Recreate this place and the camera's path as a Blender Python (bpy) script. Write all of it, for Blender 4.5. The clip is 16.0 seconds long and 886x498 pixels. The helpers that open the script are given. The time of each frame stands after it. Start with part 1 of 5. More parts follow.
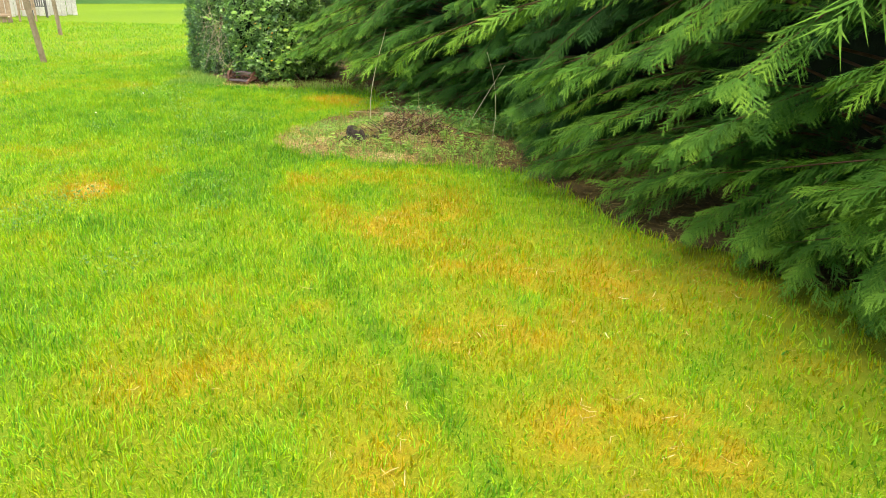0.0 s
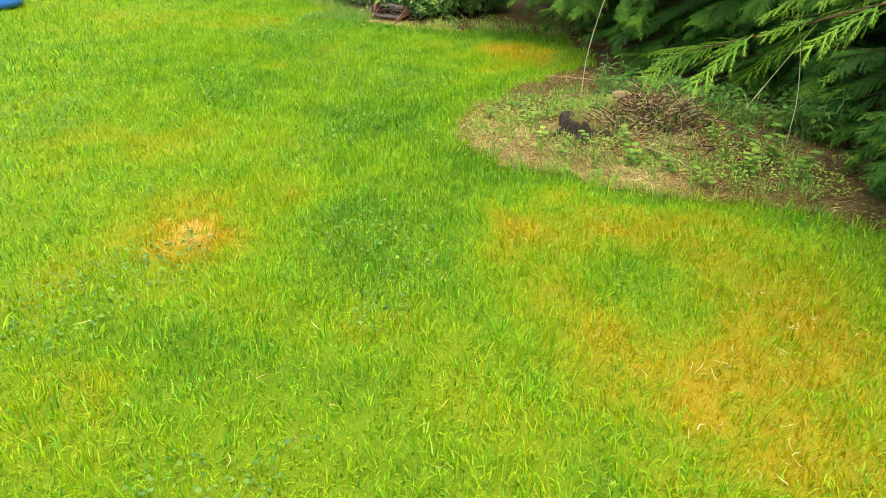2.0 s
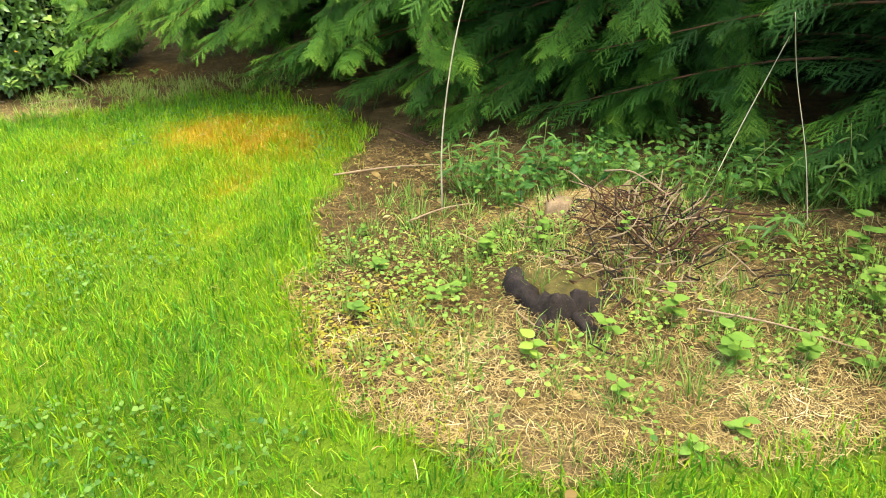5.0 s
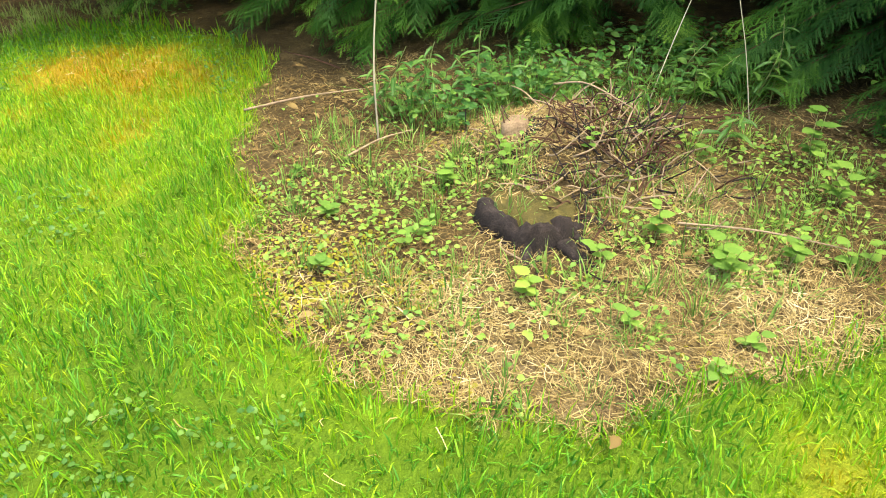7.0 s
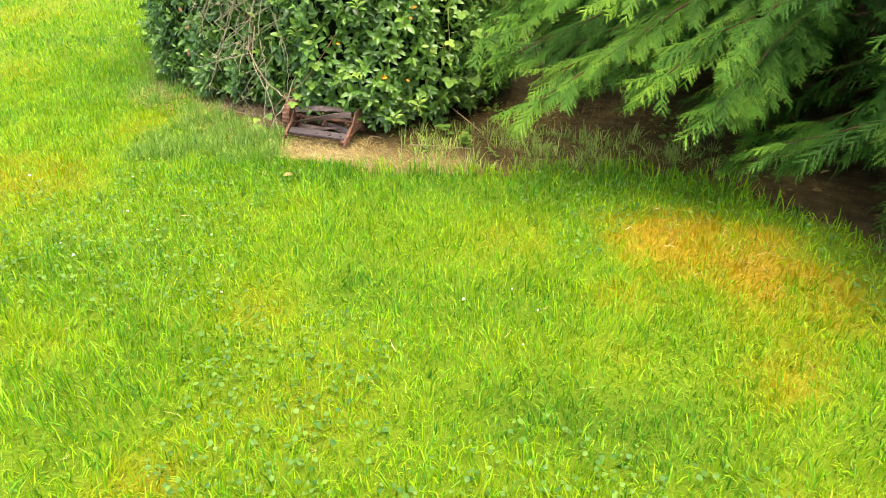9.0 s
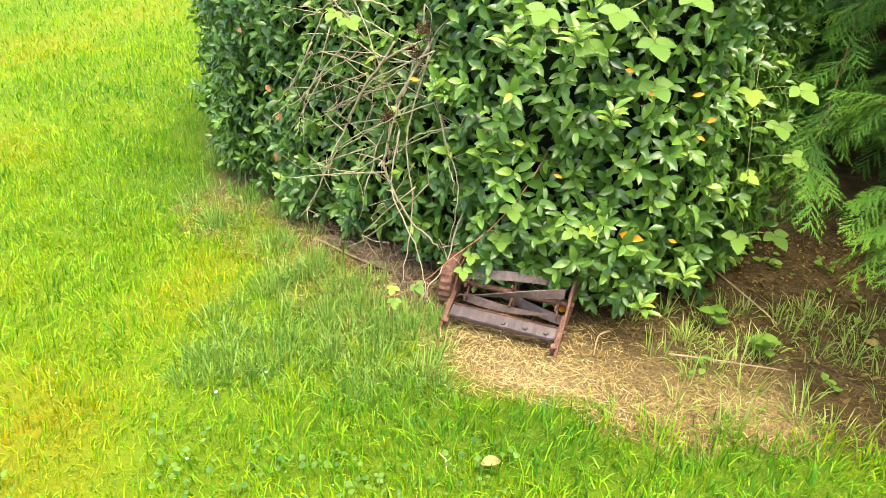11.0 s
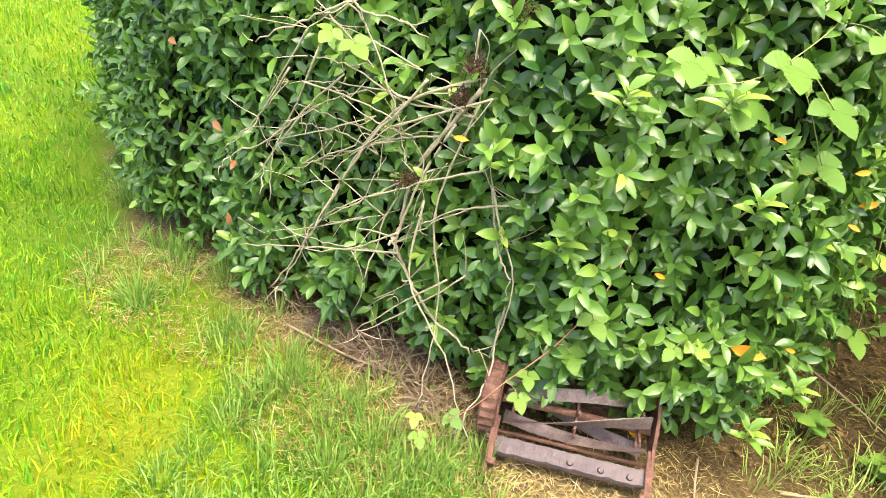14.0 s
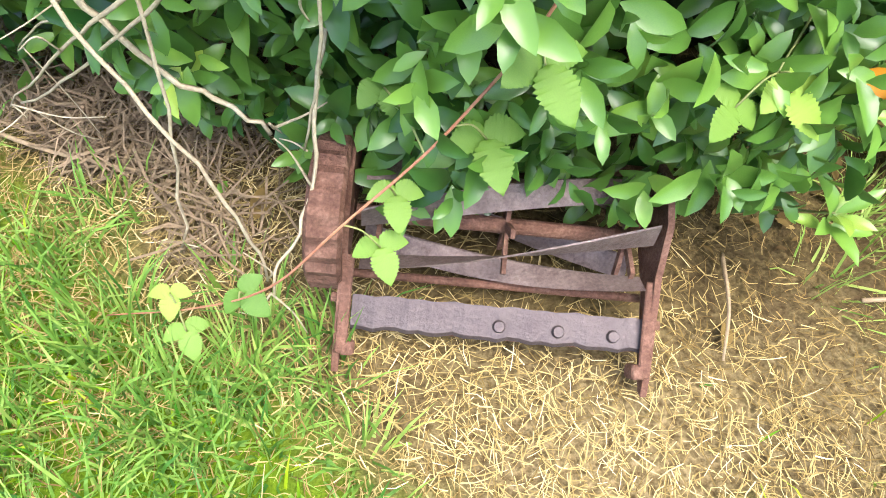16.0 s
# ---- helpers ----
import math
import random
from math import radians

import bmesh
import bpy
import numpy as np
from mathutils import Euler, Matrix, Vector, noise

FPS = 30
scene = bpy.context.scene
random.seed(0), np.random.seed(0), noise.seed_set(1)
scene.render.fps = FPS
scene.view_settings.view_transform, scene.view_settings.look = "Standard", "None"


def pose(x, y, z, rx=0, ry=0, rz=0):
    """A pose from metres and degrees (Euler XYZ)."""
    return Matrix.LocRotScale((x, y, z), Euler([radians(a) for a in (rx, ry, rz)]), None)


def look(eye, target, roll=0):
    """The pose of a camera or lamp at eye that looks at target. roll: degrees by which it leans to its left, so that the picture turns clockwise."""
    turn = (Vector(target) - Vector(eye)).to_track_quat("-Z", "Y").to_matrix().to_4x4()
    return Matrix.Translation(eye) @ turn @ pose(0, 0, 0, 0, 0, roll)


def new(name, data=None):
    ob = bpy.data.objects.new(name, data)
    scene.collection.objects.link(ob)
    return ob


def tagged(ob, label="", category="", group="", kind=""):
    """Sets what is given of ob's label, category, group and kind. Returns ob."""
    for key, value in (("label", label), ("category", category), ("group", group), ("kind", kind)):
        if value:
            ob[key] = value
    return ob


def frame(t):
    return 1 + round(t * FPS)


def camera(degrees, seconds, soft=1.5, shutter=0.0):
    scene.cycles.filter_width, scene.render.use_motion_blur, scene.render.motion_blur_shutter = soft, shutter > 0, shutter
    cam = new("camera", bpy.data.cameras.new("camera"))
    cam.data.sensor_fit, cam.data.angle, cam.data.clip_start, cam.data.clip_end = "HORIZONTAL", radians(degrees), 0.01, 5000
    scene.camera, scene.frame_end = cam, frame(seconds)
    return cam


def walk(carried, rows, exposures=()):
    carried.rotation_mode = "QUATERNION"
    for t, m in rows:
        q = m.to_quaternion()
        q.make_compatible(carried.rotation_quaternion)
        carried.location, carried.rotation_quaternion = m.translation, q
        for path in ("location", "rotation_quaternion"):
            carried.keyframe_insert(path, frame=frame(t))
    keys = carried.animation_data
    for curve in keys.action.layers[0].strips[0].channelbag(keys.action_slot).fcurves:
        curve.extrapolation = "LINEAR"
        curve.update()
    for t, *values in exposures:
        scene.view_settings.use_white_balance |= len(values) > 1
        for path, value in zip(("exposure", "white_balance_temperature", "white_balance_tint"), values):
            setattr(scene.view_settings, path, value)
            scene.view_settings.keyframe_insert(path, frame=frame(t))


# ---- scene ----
cam = camera(64.2, 16.0, 0.9)
PATH = [
    (0, (2.184, -1.603, 1.574), (1.943, 0.254, 0.87), 1.0),
    (0.5, (1.851, -1.068, 1.601), (1.443, 0.761, 0.903), 0.8),
    (1, (1.568, -0.446, 1.525), (1.111, 1.354, 0.783), 0.8),
    (1.5, (1.212, 0.179, 1.494), (0.668, 1.891, 0.616), 1.0),
    (2, (0.856, 0.747, 1.573), (0.331, 2.444, 0.654), 0.8),
    (2.5, (0.575, 1.401, 1.53), (0.181, 3.135, 0.614), 0.5),
    (3, (0.291, 1.948, 1.526), (-0.031, 3.705, 0.626), 0.5),
    (3.5, (0.002, 2.373, 1.626), (-0.083, 4.157, 0.727), -1.1),
    (3.7, (-0.1, 2.574, 1.601), (-0.106, 4.359, 0.698), -1.4),
    (5.8, (-0.825, 3.909, 1.371), (-0.1, 5.475, 0.36), -1.7),
    (6, (-0.826, 3.923, 1.366), (-0.082, 5.452, 0.314), -1.8),
    (6.5, (-0.839, 3.932, 1.372), (-0.09, 5.41, 0.252), -1.7),
    (7, (-0.891, 3.984, 1.369), (-0.105, 5.432, 0.235), -1.4),
    (7.5, (-1.085, 4.124, 1.386), (-0.316, 5.581, 0.251), -0.7),
    (8, (-1.344, 4.539, 1.402), (-0.784, 6.182, 0.408), 0.2),
    (8.5, (-1.623, 4.945, 1.425), (-1.451, 6.693, 0.468), 1.1),
    (9, (-1.886, 5.396, 1.459), (-1.884, 7.166, 0.527), 1.3),
    (9.5, (-2.121, 5.957, 1.411), (-2.167, 7.73, 0.487), 1.5),
    (10, (-2.321, 6.429, 1.398), (-2.444, 8.227, 0.531), 1.0),
    (10.2, (-2.412, 6.628, 1.39), (-2.543, 8.427, 0.527), 0.9),
    (12.3, (-3.263, 8.275, 1.439), (-3.122, 9.994, 0.426), 7.5),
    (12.5, (-3.271, 8.279, 1.436), (-3.115, 10.0, 0.429), 7.5),
    (13, (-3.278, 8.312, 1.419), (-3.097, 10.03, 0.412), 7.2),
    (13.5, (-3.277, 8.305, 1.43), (-3.083, 10.021, 0.422), 7.0),
    (14, (-3.258, 8.3, 1.406), (-2.999, 10.016, 0.411), 7.0),
    (14.5, (-3.231, 8.363, 1.354), (-2.92, 10.003, 0.252), 7.2),
    (15, (-3.153, 8.618, 1.224), (-2.776, 10.108, -0.055), 7.6),
    (15.5, (-3.0, 8.964, 1.121), (-2.554, 10.18, -0.403), 9.0),
    (16, (-2.924, 9.226, 0.899), (-2.493, 10.171, -0.81), 10.9),
]
walk(cam, [(t, look(eye, target, roll)) for t, eye, target, roll in PATH], [(0.0, 2.05, 7200, 4), (2.5, 1.85, 7200, 1), (3.5, 1.9, 7100, 2), (5.8, 2.25, 6700, 10), (7.5, 2.25, 6700, 10), (9.0, 2.2, 7200, 10), (10.2, 2.25, 7200, 10), (12.3, 2.4, 7000, 14), (15.0, 2.45, 6700, 14), (15.5, 2.45, 6400, 13), (16.0, 2.35, 6100, 13)])

# ---- world and light ----
world = bpy.data.worlds.new("overcast_sky")
scene.world = world
world.use_nodes = True
wn = world.node_tree.nodes
sky = wn.new("ShaderNodeTexSky")
sky.sky_type, sky.sun_disc = "NISHITA", False
sky.sun_elevation, sky.sun_rotation = radians(72), radians(150)
sky.dust_density, sky.air_density = 4.0, 1.0
world.node_tree.links.new(sky.outputs[0], wn["Background"].inputs[0])
wn["Background"].inputs[1].default_value = 0.15
sun = new("sun", bpy.data.lights.new("sun", "SUN"))
sun.data.energy, sun.data.angle, sun.data.color = 1.2, radians(50), (1.0, 0.95, 0.86)
sun.matrix_world = look((1.7, -3.0, 11), (0, 0, 0))


# ---- materials ----
def nodes_of(name):
    m = bpy.data.materials.new(name)
    m.use_nodes = True
    nt = m.node_tree
    return m, nt, nt.nodes["Principled BSDF"], nt.nodes["Material Output"]


def ramp(nt, stops):
    r = nt.nodes.new("ShaderNodeValToRGB")
    e = r.color_ramp.elements
    while len(e) < len(stops):
        e.new(0.5)
    for el, (p, c) in zip(e, stops):
        el.position, el.color = p, (*c, 1)
    return r


def noise_at(nt, scale, detail=4.0, rough=0.6, coord="Object"):
    tc = nt.nodes.new("ShaderNodeTexCoord")
    n = nt.nodes.new("ShaderNodeTexNoise")
    n.inputs["Scale"].default_value, n.inputs["Detail"].default_value, n.inputs["Roughness"].default_value = scale, detail, rough
    nt.links.new(tc.outputs[coord], n.inputs["Vector"])
    return n


def surface(name, stops, scale=20, rough=0.8, metal=0.0, bump=0.3, scale2=None, spread=None):
    """Noise-driven colour at two scales, with bump."""
    m, nt, b, _ = nodes_of(name)
    n1, n2 = noise_at(nt, scale), noise_at(nt, scale2 or scale * 7, 6)
    mix = nt.nodes.new("ShaderNodeMix")
    mix.inputs[0].default_value = 0.45
    nt.links.new(n1.outputs[0], mix.inputs[2])
    nt.links.new(n2.outputs[0], mix.inputs[3])
    r = ramp(nt, stops)
    nt.links.new(mix.outputs[0], r.inputs[0])
    nt.links.new(r.outputs[0], b.inputs["Base Color"])
    b.inputs["Roughness"].default_value, b.inputs["Metallic"].default_value = rough, metal
    b.inputs["Specular IOR Level"].default_value = 0.2 if rough > 0.7 else 0.45
    bp = nt.nodes.new("ShaderNodeBump")
    bp.inputs["Strength"].default_value, bp.inputs["Distance"].default_value = bump, 0.01
    nt.links.new(n2.outputs[0], bp.inputs["Height"])
    nt.links.new(bp.outputs[0], b.inputs["Normal"])
    return m


def leafy(name, stops, attr="shade", rough=0.5, through_light=0.35, spec=0.4, island=True, vein=False):
    """Foliage: colour by a per-leaf value and by position, with some light passing through."""
    m, nt, b, out = nodes_of(name)
    a = nt.nodes.new("ShaderNodeAttribute")
    a.attribute_name = attr
    r = ramp(nt, stops)
    n = noise_at(nt, 35, 3)
    add = nt.nodes.new("ShaderNodeMath")
    add.operation = "MULTIPLY_ADD"
    nt.links.new(n.outputs[0], add.inputs[0])
    add.inputs[1].default_value = 0.22
    nt.links.new(a.outputs["Fac"], add.inputs[2])
    sub = nt.nodes.new("ShaderNodeMath")
    sub.operation = "SUBTRACT"
    nt.links.new(add.outputs[0], sub.inputs[0])
    sub.inputs[1].default_value = 0.11
    nt.links.new(sub.outputs[0], r.inputs[0])
    nt.links.new(r.outputs[0], b.inputs["Base Color"])
    b.inputs["Roughness"].default_value = rough
    b.inputs["Specular IOR Level"].default_value = spec
    t = nt.nodes.new("ShaderNodeBsdfTranslucent")
    nt.links.new(r.outputs[0], t.inputs[0])
    mx = nt.nodes.new("ShaderNodeMixShader")
    mx.inputs[0].default_value = through_light
    nt.links.new(b.outputs[0], mx.inputs[1])
    nt.links.new(t.outputs[0], mx.inputs[2])
    nt.links.new(mx.outputs[0], out.inputs[0])
    return m


GREEN = [(0.0, (0.045, 0.17, 0.012)), (0.25, (0.115, 0.30, 0.012)), (0.45, (0.235, 0.41, 0.010)),
         (0.65, (0.30, 0.26, 0.005)), (0.82, (0.36, 0.24, 0.004)), (1.0, (0.56, 0.43, 0.12))]
M_GRASS = leafy("grass_blades", GREEN, rough=0.45, through_light=0.28, spec=0.2)
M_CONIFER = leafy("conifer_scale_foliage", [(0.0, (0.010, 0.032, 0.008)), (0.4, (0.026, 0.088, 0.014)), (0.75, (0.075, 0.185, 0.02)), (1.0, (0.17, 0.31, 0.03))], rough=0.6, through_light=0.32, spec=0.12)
M_LEAF = leafy("glossy_shrub_leaf", [(0.0, (0.02, 0.075, 0.014)), (0.45, (0.092, 0.20, 0.03)), (0.8, (0.17, 0.32, 0.045)), (1.0, (0.36, 0.48, 0.07))], rough=0.3, through_light=0.25, spec=0.5)
M_WEED = leafy("weed_leaf", [(0.0, (0.04, 0.13, 0.02)), (0.5, (0.15, 0.275, 0.035)), (1.0, (0.28, 0.42, 0.055))], rough=0.5, through_light=0.35, spec=0.3)
M_ORANGE = leafy("withered_orange_leaf", [(0.0, (0.20, 0.085, 0.03)), (0.5, (0.75, 0.28, 0.01)), (1.0, (0.85, 0.50, 0.02))], rough=0.5, through_light=0.25)
M_STRAW = leafy("dry_straw", [(0.0, (0.085, 0.055, 0.02)), (0.35, (0.19, 0.132, 0.042)), (0.7, (0.42, 0.33, 0.13)), (1.0, (0.64, 0.54, 0.30))], rough=0.8, through_light=0.1, spec=0.1)
M_MOSS = leafy("moss", [(0.0, (0.07, 0.09, 0.01)), (0.6, (0.22, 0.22, 0.02)), (1.0, (0.40, 0.33, 0.03))], rough=0.9, through_light=0.1, spec=0.1)
M_BARK = surface("conifer_bark", [(0.3, (0.035, 0.018, 0.010)), (0.7, (0.12, 0.06, 0.03))], 12, 0.9, bump=0.8)
M_TWIG = surface("pale_dead_twig", [(0.25, (0.20, 0.15, 0.09)), (0.55, (0.40, 0.34, 0.22)), (0.8, (0.60, 0.56, 0.42))], 25, 0.8, bump=0.4)
M_RUST = surface("rusted_iron", [(0.25, (0.05, 0.024, 0.016)), (0.5, (0.16, 0.082, 0.055)), (0.75, (0.32, 0.19, 0.13))], 30, 0.75, metal=0.25, bump=0.5)
M_STEEL = surface("dull_grey_steel", [(0.3, (0.06, 0.045, 0.045)), (0.6, (0.09, 0.072, 0.068)), (0.8, (0.17, 0.145, 0.135))], 22, 0.5, metal=0.5, bump=0.3)
M_STUMP = surface("weathered_stump_wood", [(0.3, (0.012, 0.010, 0.009)), (0.55, (0.036, 0.027, 0.021)), (0.8, (0.12, 0.095, 0.07))], 26, 0.9, bump=1.0)
M_OLD = surface("old_dry_stick", [(0.3, (0.16, 0.11, 0.06)), (0.7, (0.38, 0.29, 0.17))], 30, 0.8, bump=0.3)
M_POST = surface("weathered_post_wood", [(0.3, (0.12, 0.085, 0.05)), (0.7, (0.33, 0.26, 0.17))], 9, 0.85, bump=0.5)
M_BENCH = surface("faded_brown_timber", [(0.3, (0.16, 0.10, 0.06)), (0.7, (0.40, 0.30, 0.20))], 9, 0.8, bump=0.4)


def ground_material():
    m, nt, b, _ = nodes_of("lawn_and_soil")
    bed, dry = nt.nodes.new("ShaderNodeAttribute"), nt.nodes.new("ShaderNodeAttribute")
    bed.attribute_name, dry.attribute_name = "bed", "shade"
    n1, n2, n3 = noise_at(nt, 9, 6), noise_at(nt, 90, 5), noise_at(nt, 2.2, 4)
    lawn = ramp(nt, [(0.0, (0.030, 0.08, 0.004)), (0.35, (0.11, 0.18, 0.006)), (0.55, (0.17, 0.18, 0.007)), (0.75, (0.27, 0.175, 0.010)), (1.0, (0.58, 0.40, 0.13))])
    mixd = nt.nodes.new("ShaderNodeMath")
    mixd.operation = "MULTIPLY_ADD"
    nt.links.new(n2.outputs[0], mixd.inputs[0])
    mixd.inputs[1].default_value = 0.35
    nt.links.new(dry.outputs["Fac"], mixd.inputs[2])
    less = nt.nodes.new("ShaderNodeMath")
    less.operation = "SUBTRACT"
    nt.links.new(mixd.outputs[0], less.inputs[0])
    less.inputs[1].default_value = 0.2
    nt.links.new(less.outputs[0], lawn.inputs[0])
    soil = ramp(nt, [(0.30, (0.04, 0.022, 0.01)), (0.48, (0.068, 0.048, 0.017)), (0.6, (0.125, 0.092, 0.034)), (0.8, (0.26, 0.20, 0.08))])
    s = nt.nodes.new("ShaderNodeMix")
    s.inputs[0].default_value = 0.5
    nt.links.new(n1.outputs[0], s.inputs[2])
    nt.links.new(n2.outputs[0], s.inputs[3])
    nt.links.new(s.outputs[0], soil.inputs[0])
    thatch = nt.nodes.new("ShaderNodeAttribute")
    thatch.attribute_name = "straw"
    mat_ = ramp(nt, [(0.3, (0.12, 0.08, 0.03)), (0.5, (0.27, 0.205, 0.095)), (0.7, (0.43, 0.34, 0.18))])
    nt.links.new(n2.outputs[0], mat_.inputs[0])
    floor_mix = nt.nodes.new("ShaderNodeMix")
    floor_mix.data_type = "RGBA"
    nt.links.new(thatch.outputs["Fac"], floor_mix.inputs[0])
    nt.links.new(soil.outputs[0], floor_mix.inputs[6])
    nt.links.new(mat_.outputs[0], floor_mix.inputs[7])
    mix = nt.nodes.new("ShaderNodeMix")
    mix.data_type = "RGBA"
    nt.links.new(bed.outputs["Fac"], mix.inputs[0])
    nt.links.new(lawn.outputs[0], mix.inputs[6])
    nt.links.new(floor_mix.outputs[2], mix.inputs[7])
    nt.links.new(mix.outputs[2], b.inputs["Base Color"])
    b.inputs["Roughness"].default_value, b.inputs["Specular IOR Level"].default_value = 0.95, 0.15
    bp = nt.nodes.new("ShaderNodeBump")
    bp.inputs["Strength"].default_value, bp.inputs["Distance"].default_value = 0.8, 0.02
    nt.links.new(n2.outputs[0], bp.inputs["Height"])
    nt.links.new(bp.outputs[0], b.inputs["Normal"])
    return m


M_GROUND = ground_material()

# ---- mesh helpers ----
rng = np.random.default_rng(7)


def tri_mesh(name, verts, tris, mat, attrs=None, smooth=False, parent=None):
    me = bpy.data.meshes.new(name)
    verts, tris = np.asarray(verts, np.float32), np.asarray(tris, np.int32)
    me.vertices.add(len(verts))
    me.vertices.foreach_set("co", verts.ravel())
    me.loops.add(3 * len(tris))
    me.loops.foreach_set("vertex_index", tris.ravel())
    me.polygons.add(len(tris))
    me.polygons.foreach_set("loop_start", np.arange(0, 3 * len(tris), 3, dtype=np.int32))
    me.update(calc_edges=True)
    me.polygons.foreach_set("use_smooth", np.full(len(tris), smooth))
    for key, values in (attrs or {}).items():
        me.attributes.new(key, "FLOAT", "POINT").data.foreach_set("value", np.asarray(values, np.float32))
    me.materials.append(mat)
    ob = new(name, me)
    ob.parent = parent
    return ob


def thing(name, x=0, y=0, z=0, rx=0, ry=0, rz=0):
    e = new(name)
    e.empty_display_size = 0.1
    e.matrix_world = pose(x, y, z, rx, ry, rz)
    return e


def part(name, bm, mat, parent, label="", smooth=False):
    me = bpy.data.meshes.new(name)
    bm.to_mesh(me)
    bm.free()
    me.materials.append(mat)
    if smooth:
        me.polygons.foreach_set("use_smooth", np.full(len(me.polygons), True))
    ob = new(name, me)
    ob.parent = parent
    return tagged(ob, label)


def box(sx, sy, sz, m=None, bevel=0.004, seg=1):
    bm = bmesh.new()
    bmesh.ops.create_cube(bm, size=1, matrix=(m or Matrix()) @ Matrix.Diagonal((sx, sy, sz, 1)))
    if bevel:
        bmesh.ops.bevel(bm, geom=bm.edges[:], offset=bevel, segments=seg, affect="EDGES")
    return bm


def rod(radius, length, m=None, sides=12, r2=None, bevel=0.0):
    """Along local z, centred."""
    bm = bmesh.new()
    bmesh.ops.create_cone(bm, cap_ends=True, segments=sides, radius1=radius, radius2=radius if r2 is None else r2, depth=length, matrix=m or Matrix())
    if bevel:
        bmesh.ops.bevel(bm, geom=[e for e in bm.edges if len(e.link_faces) == 2 and e.calc_face_angle(0) > 0.9], offset=bevel, segments=1, affect="EDGES")
    return bm


def tube(points, radii, sides=5):
    """Verts and triangles of a tapered tube through points."""
    p = np.asarray(points, float)
    r = np.broadcast_to(np.asarray(radii, float), len(p))
    d = np.gradient(p, axis=0)
    d /= np.linalg.norm(d, axis=1, keepdims=True) + 1e-9
    ref = np.where(np.abs(d[:, 2:3]) > 0.9, [[1.0, 0, 0]], [[0, 0, 1.0]])
    a = np.cross(d, ref)
    a /= np.linalg.norm(a, axis=1, keepdims=True) + 1e-9
    b = np.cross(d, a)
    ang = np.linspace(0, 2 * np.pi, sides, endpoint=False)
    v = (p[:, None] + r[:, None, None] * (np.cos(ang)[None, :, None] * a[:, None] + np.sin(ang)[None, :, None] * b[:, None])).reshape(-1, 3)
    t = []
    for i in range(len(p) - 1):
        for j in range(sides):
            k, q = i * sides + j, i * sides + (j + 1) % sides
            t += [(k, q, q + sides), (k, q + sides, k + sides)]
    for base, flip in ((0, 1), ((len(p) - 1) * sides, 0)):
        for j in range(1, sides - 1):
            t.append((base, base + j + 1, base + j) if flip else (base, base + j, base + j + 1))
    return v, np.array(t)


def joined(pieces):
    vs, ts, n = [], [], 0
    for v, t in pieces:
        vs.append(v)
        ts.append(np.asarray(t) + n)
        n += len(v)
    return np.concatenate(vs), np.concatenate(ts)


def bend(points, count=10):
    """A smooth line (Catmull-Rom) through a few points."""
    p = np.asarray(points, float)
    p = np.vstack([2 * p[0] - p[1], p, 2 * p[-1] - p[-2]])
    out = []
    for i in range(1, len(p) - 2):
        for s in np.linspace(0, 1, count, endpoint=False):
            out.append(0.5 * (2 * p[i] + (p[i + 1] - p[i - 1]) * s + (2 * p[i - 1] - 5 * p[i] + 4 * p[i + 1] - p[i + 2]) * s**2 + (3 * p[i] - p[i - 1] - 3 * p[i + 1] + p[i + 2]) * s**3))
    return np.array(out + [p[-2]])


def unit(v):
    return v / (np.linalg.norm(v, axis=-1, keepdims=True) + 1e-9)


def frames_of(forward, normal):
    """Rotations whose y is forward and whose z is near normal."""
    y = unit(forward)
    x = unit(np.cross(y, normal))
    return np.stack([x, y, np.cross(x, y)], -1)


def stamp(tv, tt, rot, place, size):
    """Copies of a template, joined."""
    n, k = len(place), len(tv)
    size = np.asarray(size, float).reshape(n, -1)
    if size.shape[1] == 1:
        size = np.repeat(size, 3, 1)
    v = np.einsum("nij,nvj->nvi", rot, tv[None] * size[:, None]) + place[:, None]
    t = tt[None] + (np.arange(n) * k)[:, None, None]
    return v.reshape(-1, 3), t.reshape(-1, 3)


def soft_noise(x, y, scale, seed=0):
    """Smooth value noise, about -1 to 1."""
    r = np.random.default_rng(seed).uniform(-1, 1, (64, 64))
    u, w = np.asarray(x) * scale + 1000.0, np.asarray(y) * scale + 1000.0
    i, j = np.floor(u).astype(int), np.floor(w).astype(int)
    fu, fw = u - i, w - j
    fu, fw = fu * fu * (3 - 2 * fu), fw * fw * (3 - 2 * fw)
    g = lambda a, b: r[a % 64, b % 64]
    return (g(i, j) * (1 - fu) + g(i + 1, j) * fu) * (1 - fw) + (g(i, j + 1) * (1 - fu) + g(i + 1, j + 1) * fu) * fw


